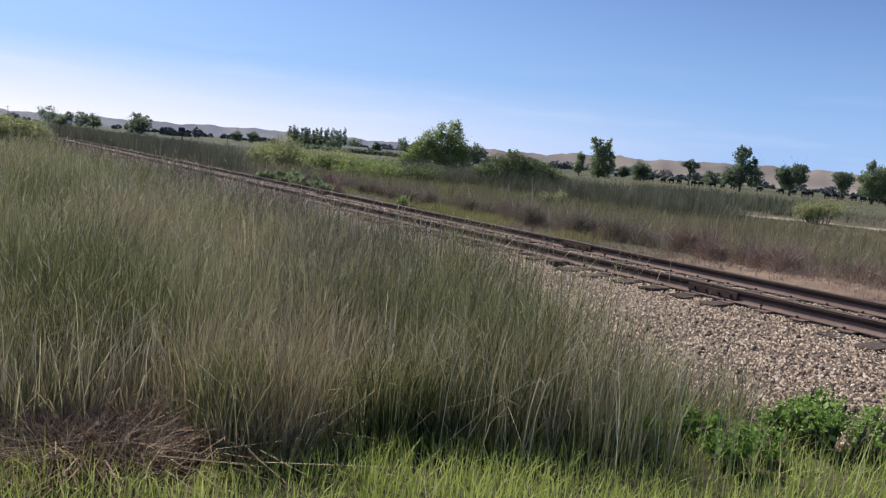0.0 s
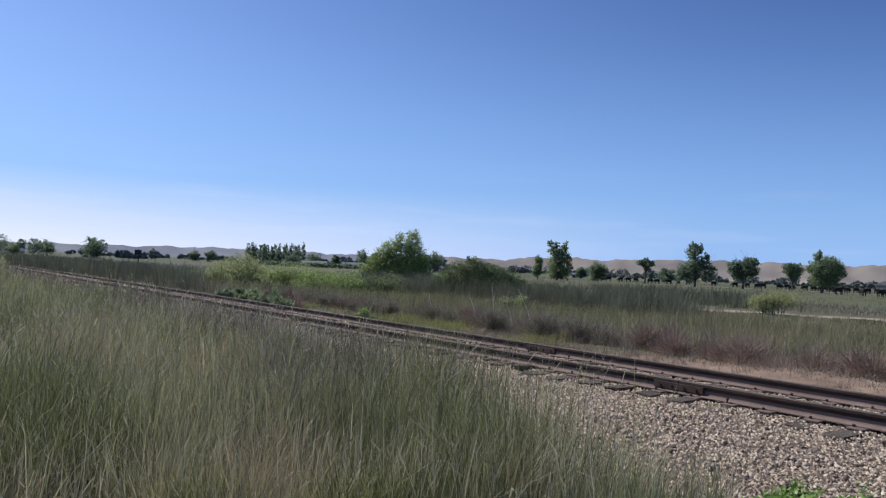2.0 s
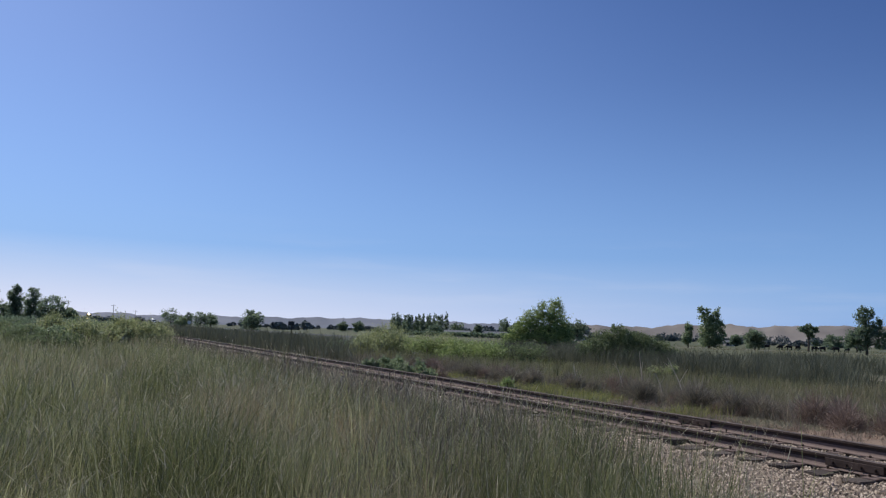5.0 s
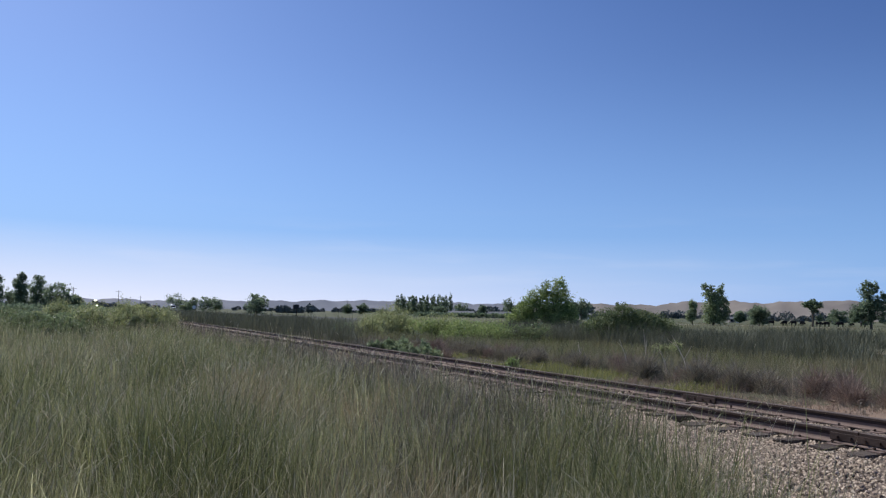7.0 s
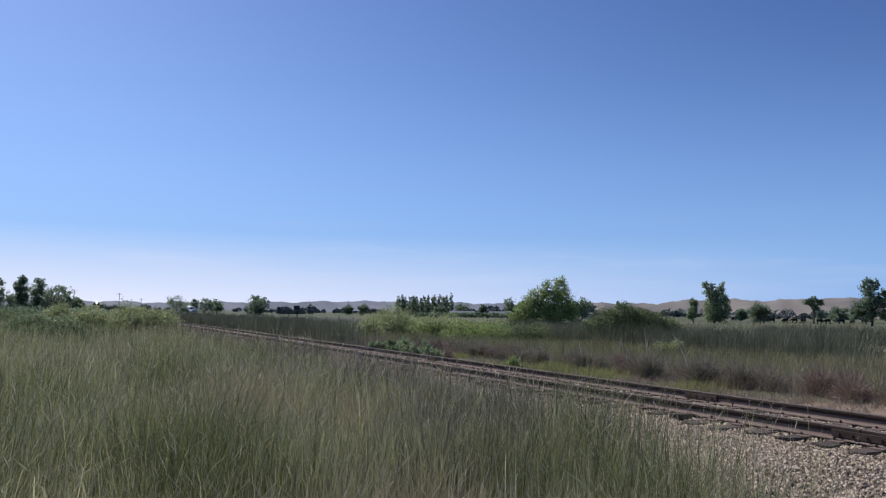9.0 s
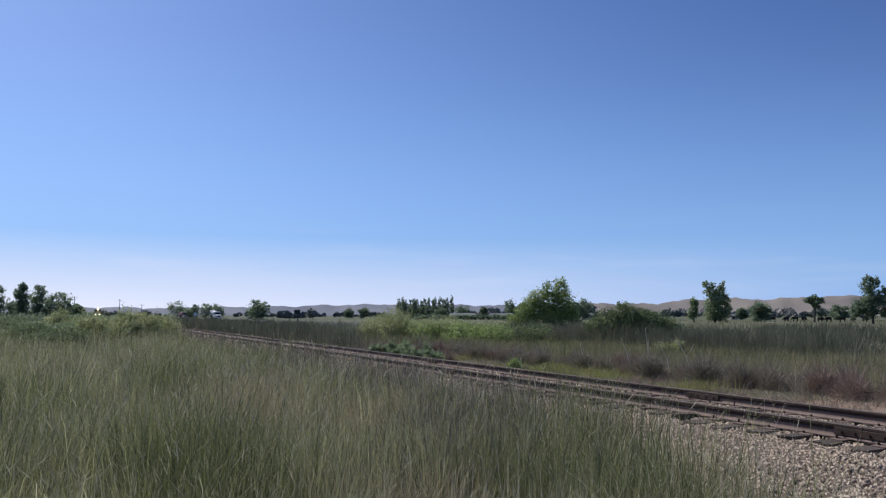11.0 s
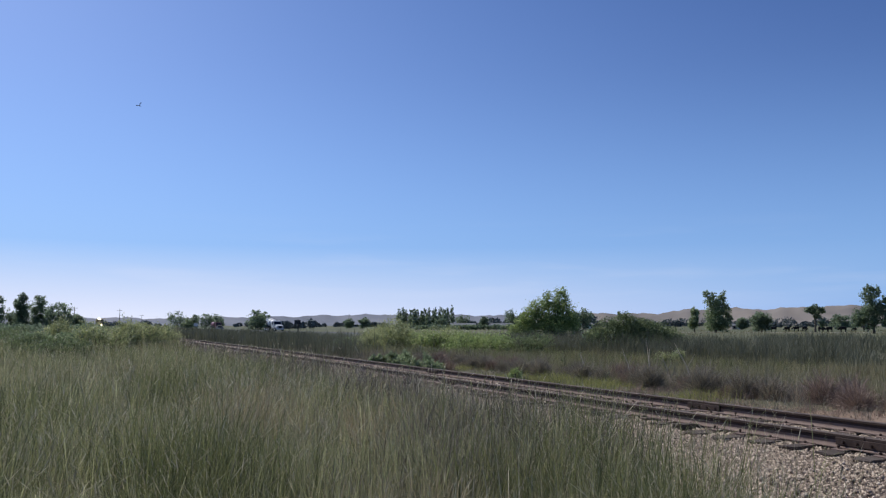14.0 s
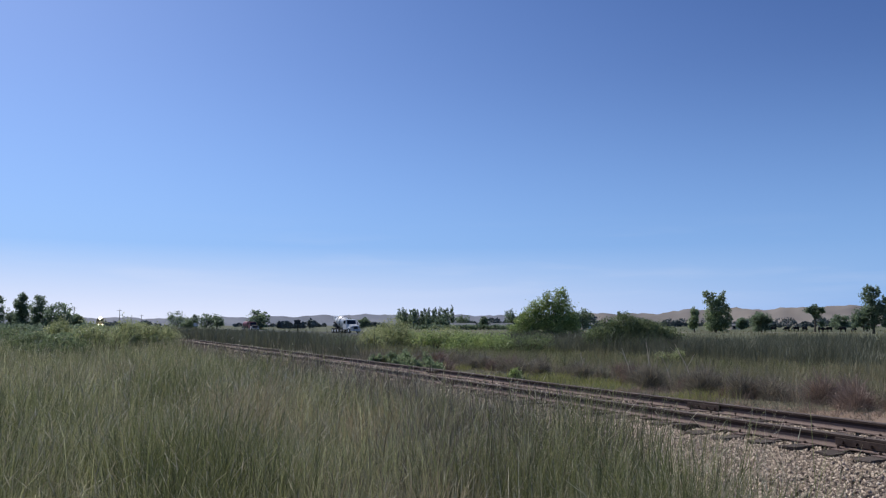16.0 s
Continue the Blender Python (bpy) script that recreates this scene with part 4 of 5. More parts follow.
    tagged(blades("bent_stalks", q, ground_z(q[:, 0], q[:, 1]), rng.uniform(.5, .85, len(r)), rng.uniform(.003, .007, len(r)), M_SEED, .8, droop=True), "long pale bent grass stalks", "grass", kind="stuff")
    # a drift of whitish seed heads towards the rails
    az, d = rng.normal(-13.0, 1.6, 90), rng.normal(12.3, .8, 90)
    q = np.stack([d * np.sin(np.radians(az)), d * np.cos(np.radians(az))], 1)
    tagged(seeded_stalks("seed_drift", q, ground_z(q[:, 0], q[:, 1]), rng.uniform(.7, 1.0, 90), np.full(90, .009), M_SEED), "whitish nodding seed heads in the grass", "grass", kind="stuff")
    # pale dry blades that catch the light, in loose drifts
    q, d = scatter(15000, 4.4, 24, -34, 34)
    s, p = to_sp(q[:, 0], q[:, 1])
    ok = (p < edge_p(s) + .1) & (patch(q, 1.6, 1.1, 5.0) + rng.normal(0, .35, len(d)) > .1)
    q, d = q[ok], d[ok]
    tagged(blades("pale_blades", q, ground_z(q[:, 0], q[:, 1]) + .2, rng.uniform(.25, .62, len(d)), (.0022 + d * .00038) * rng.uniform(.7, 1.4, len(d)), M_SEED, .3, droop=True),
           "pale dry blades catching the light in the grass", "grass", kind="stuff")
    # tufts in the front of the growth: broad pale ones, and one dark green stand
    c = np.array([polar(a, d) for a, d in ((-20.5, 4.6), (-18.8, 4.9), (-17.0, 4.6), (-14.6, 4.8), (-12.6, 4.6), (-11.2, 4.9), (-2.2, 4.55), (-.4, 4.7), (1.6, 4.6), (-9.2, 4.7))])
    clumps("pale_tufts", c, rng.uniform(.38, .62, 10), 70, np.full(10, .12), np.full(10, .0085), M_STRAW, "broad-bladed pale dry tufts", .75, .16, .12, 1.2, True)
    c = np.array([polar(a, d) for a, d in ((-6.6, 4.4), (-5.4, 4.45), (-4.2, 4.5), (4.5, 4.5), (6.0, 4.45), (8.2, 4.6))])
    clumps("dark_tufts", c, np.full(6, .62), 190, np.full(6, .12), np.full(6, .006), M_BLUEG, "dense dark green tufts at the verge", .45, .1, .08, 1.0, True)
    # matted dry grass in the front of the tall growth
    c = np.array([polar(-13.2, 4.2), polar(-10.5, 4.15), polar(-16.0, 4.15), polar(-6.2, 4.35), polar(-18.5, 4.2)])
    clumps("matted_grass", c, np.array([.34, .26, .36, .34, .3]), 420, np.array([.3, .22, .28, .2, .16]), np.full(5, .007), M_MAT, "flattened brown mat of dead grass", 1.4, .8)
    # sparse stalks standing before the gravel
    xy, r = scatter(4200, 4.2, 26, -14, 40)
    s, p = to_sp(xy[:, 0], xy[:, 1])
    ok = (p > edge_p(s) - 1.5) & (p < edge_p(s) + .9) & ((s > 9) | (rng.uniform(0, 1, len(s)) < .35))
    xy, r = xy[ok], r[ok]
    tagged(blades("edge_stalks", xy, ground_z(xy[:, 0], xy[:, 1]), rng.uniform(.45, 1.0, len(r)), .004 + r * .0005, M_SEED, .22), "thin dry stalks before the gravel", "grass", kind="stuff")
    # brown and olive weeds that stand in the gravel's near edge
    n = 26
    az, d = rng.uniform(21.5, 31.5, n), rng.uniform(5.3, 6.9, n)
    c = np.stack([d * np.sin(np.radians(az)), d * np.cos(np.radians(az))], 1)
    clumps("gravel_weeds", c[:14], rng.uniform(.28, .5, 14), 34, np.full(14, .12), np.full(14, .005), M_DRYG, "thin brown weeds in the gravel's edge", .7, .14, droop=True)
    clumps("gravel_weeds", c[14:], rng.uniform(.3, .55, 12), 30, np.full(12, .10), np.full(12, .005), M_TALL, "thin olive weeds in the gravel's edge", .6, .12, droop=True)
    # short bright verge underfoot
    n = 38000
    xy, r = scatter(n, 1.2, 6.2, -46, 46)
    s, p = to_sp(xy[:, 0], xy[:, 1])
    ok = ((xy[:, 1] < 4.45) & (p < 5.4) & ~((xy[:, 0] < -.55) & (xy[:, 1] > 3.75))) | ((p > edge_p(s) - .2) & (p < 5.4) & (rng.uniform(0, 1, n) < .5))
    xy, r = xy[ok], r[ok]
    tagged(blades("verge_grass", xy, ground_z(xy[:, 0], xy[:, 1]) - .01, rng.uniform(.08, .26, len(r)) * (1 + .3 * patch(xy, 3, 2, 1.)), rng.uniform(.004, .009, len(r)), M_VERGE, .5),
           "short bright green verge grass", "grass", kind="stuff")

    # the same growth goes on beside and behind the camera
    xy, r = scatter(22000, .25, 8, 40, 320, .45)
    s, p = to_sp(xy[:, 0], xy[:, 1])
    xy, r = xy[p < 5.4], r[p < 5.4]
    tagged(blades("verge_grass", xy, ground_z(xy[:, 0], xy[:, 1]) - .01, rng.uniform(.08, .22, len(r)), rng.uniform(.01, .02, len(r)), M_VERGE, .5),
           "short bright green verge grass", "grass", kind="stuff")
    xy, r = scatter(3600, .15, 1.6, 0, 360, .6)
    tagged(blades("verge_grass", xy, ground_z(xy[:, 0], xy[:, 1]) - .01, rng.uniform(.06, .18, len(r)), rng.uniform(.008, .016, len(r)), M_VERGE, .5),
           "short bright green verge grass", "grass", kind="stuff")
    xy, r = scatter(2800, 3.0, 60, 42, 328, .8)
    s, p = to_sp(xy[:, 0], xy[:, 1])
    ok = (p < np.minimum(edge_p(s), 4.2)) | (p > 14)
    xy, r = xy[ok], r[ok]
    clumps("tall_grass", xy, rng.uniform(.5, .85, len(r)), 6, np.clip(.1 + r * .01, .1, .6), np.clip(.004 + r * .001, .006, .06), M_TALL, "tall uncut olive-green grass gone to seed")

    def belt(name, n, per, s0, s1, p0, p1, h0, h1, w, mat, label, lean=.45, dense=1.0, keep=None, wide=1.0):
        s = s0 + (s1 - s0) * rng.uniform(0, 1, n) ** dense
        p = rng.uniform(p0, p1, n)
        xy = np.stack([s * UX + p * NX, s * UY + p * NY], 1)
        if keep is not None:
            ok = keep(s, p, xy)
            xy, s, p = xy[ok], s[ok], p[ok]
        r = np.hypot(xy[:, 0], xy[:, 1])
        h = rng.uniform(h0, h1, len(s)) * (1 + .2 * patch(xy, .5, .31, 2.0) + .12 * patch(xy, 1.7, 1.2, 3.0))
        clumps(name, xy, h, per, np.clip(r * .007, .1, .6) * wide, np.clip(w * r / 20, .004, .10), mat, label, lean)

    bearing = lambda xy: np.degrees(np.arctan2(xy[:, 0], xy[:, 1]))
    lumps = lambda s, p, xy: patch(xy, 1.3, .8, 3.0) + rng.normal(0, .3, len(s)) > -.1
    # beyond the rails: low yellow-green grass, reddish dry weeds, olive grass, dark reeds
    belt("low_grass", 4400, 9, 9, 60, 12.5, 15.0, .14, .34, .010, M_LOWG, "low yellow-green grass along the far ballast edge", .8, 1.6,
         lambda s, p, xy: (patch(xy, .8, .5, 5.0) + rng.normal(0, .25, len(s)) > -.1) & (bearing(xy) < 18.5 + rng.normal(0, 1.5, len(s))) & (bearing(xy) > -.5))
    belt("dry_weeds", 150, 60, 3, 16, 14.5, 18.5, .35, .65, .006, M_DRY, "reddish-brown dry weeds beyond the rails", 1.7, 1.0, lumps, 4.5)
    belt("dry_weeds", 1500, 10, 3, 18, 14.3, 19.5, .15, .42, .007, M_DRYG, "grey-brown dry weeds beyond the rails", 1.2, 1.0, lumps)
    belt("wispy_weeds", 40, 50, 3, 12, 15, 18.0, .6, .95, .006, M_DRY, "tall wispy reddish dry weeds beyond the rails", .75)
    belt("short_weeds", 2000, 8, 3, 45, 12.8, 15.5, .06, .24, .008, M_DRYG, "short dry weeds over the soil beside the ballast", 1.0, 1.2,
         lambda s, p, xy: (s > 9) | (rng.uniform(0, 1, len(s)) < .5))
    belt("dry_tufts", 620, 16, 3, 17, 12.7, 15.2, .10, .34, .006, M_DRY, "low dry tufts on the sandy bank", 1.6, 1.0, lumps)
    belt("dry_weeds", 1700, 12, 12, 60, 14.4, 19.0, .25, .6, .009, M_DRYG, "grey-brown dry weeds beyond the rails", .8, 1.3, lumps)
    belt("olive_grass", 4700, 11, 4, 48, 16.0, 37.0, .42, .85, .0105, M_OLIVE, "tall olive-green grass beyond the rails", .4, 1.1)
    belt("straw_weeds", 420, 10, -6, 40, 17.0, 32.0, .4, .75, .009, M_STRAW, "pale dry weeds among the olive grass", .4, 1.1)
    belt("reeds", 5200, 11, 14, 75, 34, 52, 1.22, 1.75, .011, M_REED, "dark green reeds in a marshy belt", .5, 1.0,
         lambda s, p, xy: bearing(xy) < 26 + rng.normal(0, 2.5, len(s)))
    belt("reeds", 1900, 11, -4, 80, 60, 84, .9, 1.5, .014, M_REED, "dark green reeds behind the dirt track", .25, 1.0,
         lambda s, p, xy: (bearing(xy) > 22) & (bearing(xy) < 33.5 + rng.normal(0, 1, len(s))))
    xy, r = scatter(1500, 75, 330, 11, 44)
    clumps("pasture_grass", xy, rng.uniform(.15, .36, len(r)), 8, r * .006, r * .0006, M_OLIVE, "rough pasture grass where the cattle graze", .8)
    belt("olive_grass", 1500, 11, 12, 46, 37, 54, .18, .40, .0105, M_OLIVE, "olive-green grass before the dirt track", .4, 1.0,
         lambda s, p, xy: (bearing(xy) > 21) & (np.hypot(xy[:, 0], xy[:, 1]) < 60))
    belt("field_weeds", 900, 10, 18, 60, 52, 80, .25, .6, .012, M_DRYG, "low brown-green weeds beside the dirt track", .6, 1.0,
         lambda s, p, xy: (bearing(xy) > 33) & (np.hypot(xy[:, 0], xy[:, 1]) > 70))
    belt("reeds", 4600, 11, 40, 300, 13.0, 34, 1.12, 1.56, .013, M_REED, "dark green reeds along the far side of the track", .5, 1.4,
         lambda s, p, xy: bearing(xy) < -7.5 + rng.normal(0, 3.0, len(s)))
    belt("marsh_grass", 1500, 11, 26, 60, 17, 34, .45, .85, .012, M_BLUEG, "dark green marsh grass among the bushes", .4)


grasses()


def twig_bush_mesh(count, mat):
    """A round dry weed one metre wide and about as high: thin twigs that fork outwards from its foot."""
    way = rng.normal(size=(count, 3))
    way[:, 2] = np.abs(way[:, 2]) * .9 + .1
    way /= np.linalg.norm(way, axis=1, keepdims=True)
    reach = rng.uniform(.05, 1, count) ** .55
    bulge = .42 + .1 * np.sin(np.arctan2(way[:, 1], way[:, 0]) * 3 + rng.uniform(0, 6))
    start = way * (reach * .72 * bulge)[:, None] * (1, 1, 1.7)
    turn = way + rng.normal(0, .42, (count, 3)) + (0, 0, .25)
    end = start + turn * rng.uniform(.07, .2, count)[:, None]
    side = np.cross(turn, rng.normal(size=(count, 3)))
    side /= np.linalg.norm(side, axis=1, keepdims=True)
    w = rng.uniform(.003, .007, count)[:, None]
    v = np.stack([start - side * w, start + side * w, end + side * w * .4, end - side * w * .4], 1)
    v[..., 2] = np.maximum(v[..., 2], -.02)
    return fast_mesh("twig_ball", v.reshape(-1, 3), np.arange(count * 4).reshape(-1, 4), mat)


def dry_bushes():
    kinds = [(twig_bush_mesh(1500, m), label) for m, label in ((M_DRY, "reddish-brown dry round weed on the soil bank"), (M_DRY, "reddish-brown dry round weed on the soil bank"),
                                                              (M_DRYG, "grey-brown dry round weed beyond the rails"), (M_DRYG, "grey-brown dry round weed beyond the rails"))]
    for k in range(84):
        s = 4.5 + 31 * (k + rng.uniform(0, 1)) / 84
        p = rng.uniform(14.6, 18.2) if k % 3 else rng.uniform(14.5, 15.6)
        me, label = kinds[k % 2 if rng.uniform() < np.interp(s, [5, 10, 15, 24], [.85, .65, .25, .08]) else 2 + k % 2]
        x, y, _ = sp(s, p)
        size = rng.uniform(.6, 1.15)
        if k == 83:
            x, y = polar(.2, 27.6)      # the tall one at the ballast's edge
            size, me, label = 1.15, kinds[0][0], "upright brown dry weed at the ballast's edge"
        ob = thing("dry_bush", x, y, float(soil_z(x, y)) + .01, rng.uniform(0, 360), label, "weed", "dry weeds beyond the rails")
        twigs = part("twig_ball", me, M_DRY, ob)
        twigs.matrix_local = Matrix.Diagonal((size * rng.uniform(.9, 1.3), size, size * rng.uniform(.7, 1.0), 1))


dry_bushes()


# ---- buildings, poles, cattle ----
def farm_building(az, d, lx, ly, h, roof_h, yaw, label):
    x, y = polar(az, d)
    ob = thing("farm_building", x, y, float(ground_z(x, y)), yaw, label, "building")
    part("wall", boxed(lx, ly, h, 0, 0, h / 2), M_WALL, ob)
    bm = prism([(-ly / 2 - .3, h), (ly / 2 + .3, h), (0, h + roof_h)], lx + .8)
    bmesh.ops.rotate(bm, cent=(0, 0, 0), matrix=Matrix.Rotation(math.pi / 2, 3, "Z"), verts=bm.verts)
    part("roof", bm, M_ROOF, ob, "pale metal roof")
    for k in range(3):
        part("window", boxed(.9, .06, .9, lx * (-.3 + .3 * k), -ly / 2 - .02, h * .55), M_GLASSD, ob)
    part("door", boxed(.95, .07, 2.0, lx * .15, -ly / 2 - .02, 1.0), M_WHITE, ob)


def background():
    farm_building(1.45, 330, 10, 6, 1.7, 1.0, 4, "long low farm shed with a pale metal roof")
    farm_building(3.95, 330, 5, 5, 1.7, 1.0, 10, "small farm house with a pale roof")
    farm_building(4.75, 350, 4, 4, 1.7, 1.1, -8, "small farm house with a pale roof")
    farm_building(10.45, 330, 4, 4, 1.9, .9, 8, "white farm shed behind the trees")
    farm_building(20.6, 360, 5, 4, 1.6, .8, 5, "pale shed behind the pasture trees")
    farm_building(41.0, 260, 7, 5, 2.4, 1.2, 20, "pale shed at the pasture's edge")
    for k in range(9):
        x, y = polar(-1.4 + k * 1.05, 300 + 6 * (k % 3))
        plant("hedge_shrub", x, y, "dark green shrub in a hedge before the farm", "shrub", [(-2.6, 0, 1.0, 1.6, .9), (0, 0, 1.2, 1.8, 1.0), (2.6, 0, 1.0, 1.7, .9)], None, 500, .30, M_LEAFD,
              group="farm hedge", seed=300 + k)
    # utility poles
    for k, (az, d, h) in enumerate(((-22.6, 420, 10), (-25.4, 360, 9.5), (-21.2, 520, 9), (-6.9, 520, 9))):
        x, y = polar(az, d)
        ob = thing("utility_pole", x, y, float(ground_z(x, y)), 30, "dark wooden utility pole with a crossarm", "pole", "utility poles")
        part("pole", rod(bmesh.new(), (0, 0, -.3), (0, 0, h), .17, .12), M_POLE, ob)
        part("crossarm", boxed(2.4, .12, .12, 0, .14, h - .6), M_POLE, ob)
        for dx in (-1.0, 0, 1.0):
            part("insulator", rod(bmesh.new(), (dx, .14, h - .54), (dx, .14, h - .38), .05, .04, 6), M_WHITE, ob)
    # dark twin-board sign by the road
    x, y = polar(-10.6, 150)
    ob = thing("road_sign", x, y, float(ground_z(x, y)), 12, "dark square sign board on a post seen from behind", "sign")
    part("post", boxed(.22, .22, 3.5, .1, 0, 1.65, .01), M_POLE, ob)
    part("board", boxed(1.15, .06, .75, -.02, -.15, 2.95, .01), M_DARK, ob)
    x, y = polar(-17.65, 330)
    ob = thing("road_sign", x, y, float(ground_z(x, y)), 10, "small round white sign board on a post", "sign")
    part("post", boxed(.12, .12, 2.6, 0, 0, 1.3), M_DARK, ob)
    bm = bmesh.new()
    rod(bm, (0, -.10, 2.6), (0, -.04, 2.6), .75, .75, 20)
    part("board", bm, M_WHITE, ob)
    # cattle
    cows = ((22.0, 172, 20), (23.0, 170, 160), (23.85, 172, 200), (24.9, 175, 30), (25.9, 165, 10), (26.4, 168, 190), (27.2, 168, 170), (27.8, 172, 30), (30.2, 172, 5), (31.6, 168, 180),
            (33.4, 165, 170), (34.4, 160, 10), (35.2, 150, 20), (36.0, 158, 190), (37.2, 165, 0), (38.0, 120, 175), (39.4, 118, 80), (40.4, 118, 10), (39.0, 160, 10), (40.2, 165, 10),
            (24.4, 182, 175), (28.5, 176, 15), (32.4, 172, 200), (33.0, 150, 20), (34.9, 172, 190), (36.5, 148, 10), (37.6, 150, 170), (38.5, 145, 20), (39.7, 148, 190), (40.6, 140, 5), (36.9, 172, 30), (38.2, 176, 160), (41.2, 125, 185))
    first = None
    for az, d, yaw in cows:
        d *= 1.42
        x, y = polar(az, d)
        m = pose(x, y, float(ground_z(x, y)), 0, 0, yaw)
        if first is not None:
            copy_thing(first, m)
            continue
        first = thing("cow", 0, 0, 0, 0, "black beef cow grazing in the pasture", "cow", "grazing herd")
        first.matrix_world = m
        bm = boxed(1.55, .62, .78, 0, 0, 1.0, .22)
        part("body", bm, M_COW, first)
        part("neck", rod(bmesh.new(), (.7, 0, 1.15), (1.15, 0, .85), .26, .17), M_COW, first)
        part("head", boxed(.48, .24, .26, 1.32, 0, .68, .07, None), M_COW, first)
        for dx in (-.58, .58):
            for dy in (-.2, .2):
                part("leg", rod(bmesh.new(), (dx, dy, 0), (dx, dy, .78), .07, .11, 6), M_COW, first)
        part("tail", rod(bmesh.new(), (-.78, 0, 1.25), (-.85, 0, .5), .03, .04, 5), M_COW, first)


background()


# ---- vehicles ----
def wheel(parent, x, y, r, w):
    t = part("wheel", rod(bmesh.new(), (x, y - w / 2, r), (x, y + w / 2, r), r, r, 20), M_TYRE, parent)
    part("rim", rod(bmesh.new(), (x, y - w / 2 - .012, r), (x, y + w / 2 + .012, r), r * .55, r * .55, 14), M_WHITE, t)


def mixer_truck():
    """Faces +x."""
    tr = thing("mixer_truck", 0, 0, 0, 0, "white concrete mixer truck driving on the highway", "truck")
    part("chassis", boxed(8.6, .9, .3, -.2, 0, .85, .03), M_DARK, tr)
    # cab: conventional hood, cab box with sloped windscreen
    cab = prism([(.9, .75), (2.5, .75), (2.5, 1.75), (2.15, 2.75), (.95, 2.85), (.9, 2.8)], 2.3)
    bmesh.ops.bevel(cab, geom=cab.edges[:], offset=.05, segments=2, affect="EDGES")
    c = part("cab", cab, M_WHITE, tr)
    part("windscreen", boxed(.04, 1.95, .86, 0, 0, 0, .01, Matrix.Translation((2.37, 0, 2.22)) @ Matrix.Rotation(radians(-19), 4, "Y")), M_GLASSD, c)
    for sy in (-1, 1):
        part("side_window", boxed(.85, .03, .62, 1.6, sy * 1.155, 2.2, .01), M_GLASSD, c)
        part("mirror", boxed(.10, .10, .5, 2.35, sy * 1.42, 2.05, .02), M_DARK, c)
        part("headlight", boxed(.06, .28, .20, 4.18, sy * .82, 1.15, .02), M_GLASSD, tr)
        part("fender", boxed(1.25, .36, .5, 3.35, sy * .98, 1.05, .10), M_WHITE, tr)
    hood = prism([(2.45, .85), (4.15, .85), (4.18, 1.45), (3.9, 1.62), (2.45, 1.85)], 1.75)
    bmesh.ops.bevel(hood, geom=hood.edges[:], offset=.06, segments=2, affect="EDGES")
    part("hood", hood, M_WHITE, tr)
    part("grille", boxed(.06, 1.0, .5, 4.2, 0, 1.15, .01), M_DARK, tr)
    part("bumper", boxed(.25, 2.35, .34, 4.3, 0, .62, .04), M_WHITE, tr)
    # tilted drum
    bm = bmesh.new()
    axis = (Vector((.55, 0, 2.0)), Vector((-3.8, 0, 2.75)))
    rings = [(0, .5), (.1, .9), (.3, 1.12), (.55, 1.14), (.8, .85), (1.0, .5)]
    d = axis[1] - axis[0]
    for (a, r0), (b, r1) in zip(rings, rings[1:]):
        rod(bm, axis[0] + d * a, axis[0] + d * b, r0, r1, 24)
    part("drum", bm, M_WHITE, tr, "white tilted mixing drum")
    for k in (.3, .55):
        c0 = axis[0] + d * k
        part("drum_band", rod(bmesh.new(), c0 - d * .012, c0 + d * .012, 1.17, 1.17, 24), M_DARK, tr)
    part("hopper", boxed(.9, 1.1, .7, -4.0, 0, 3.1, .08), M_WHITE, tr)
    part("water_tank", rod(bmesh.new(), (.75, -.9, 2.3), (.75, .9, 2.3), .35, .35, 14), M_WHITE, tr)
    part("chute", boxed(1.2, .5, .25, -4.5, 0, 2.2, .05), M_DARK, tr)
    part("pedestal", boxed(.4, 1.0, 1.5, -3.4, 0, 1.7, .03), M_DARK, tr)
    for x in (3.35, -1.2, -2.4, -3.6):
        for sy in (-1, 1):
            wheel(tr, x, sy * 1.02, .52, .32)
    return tr


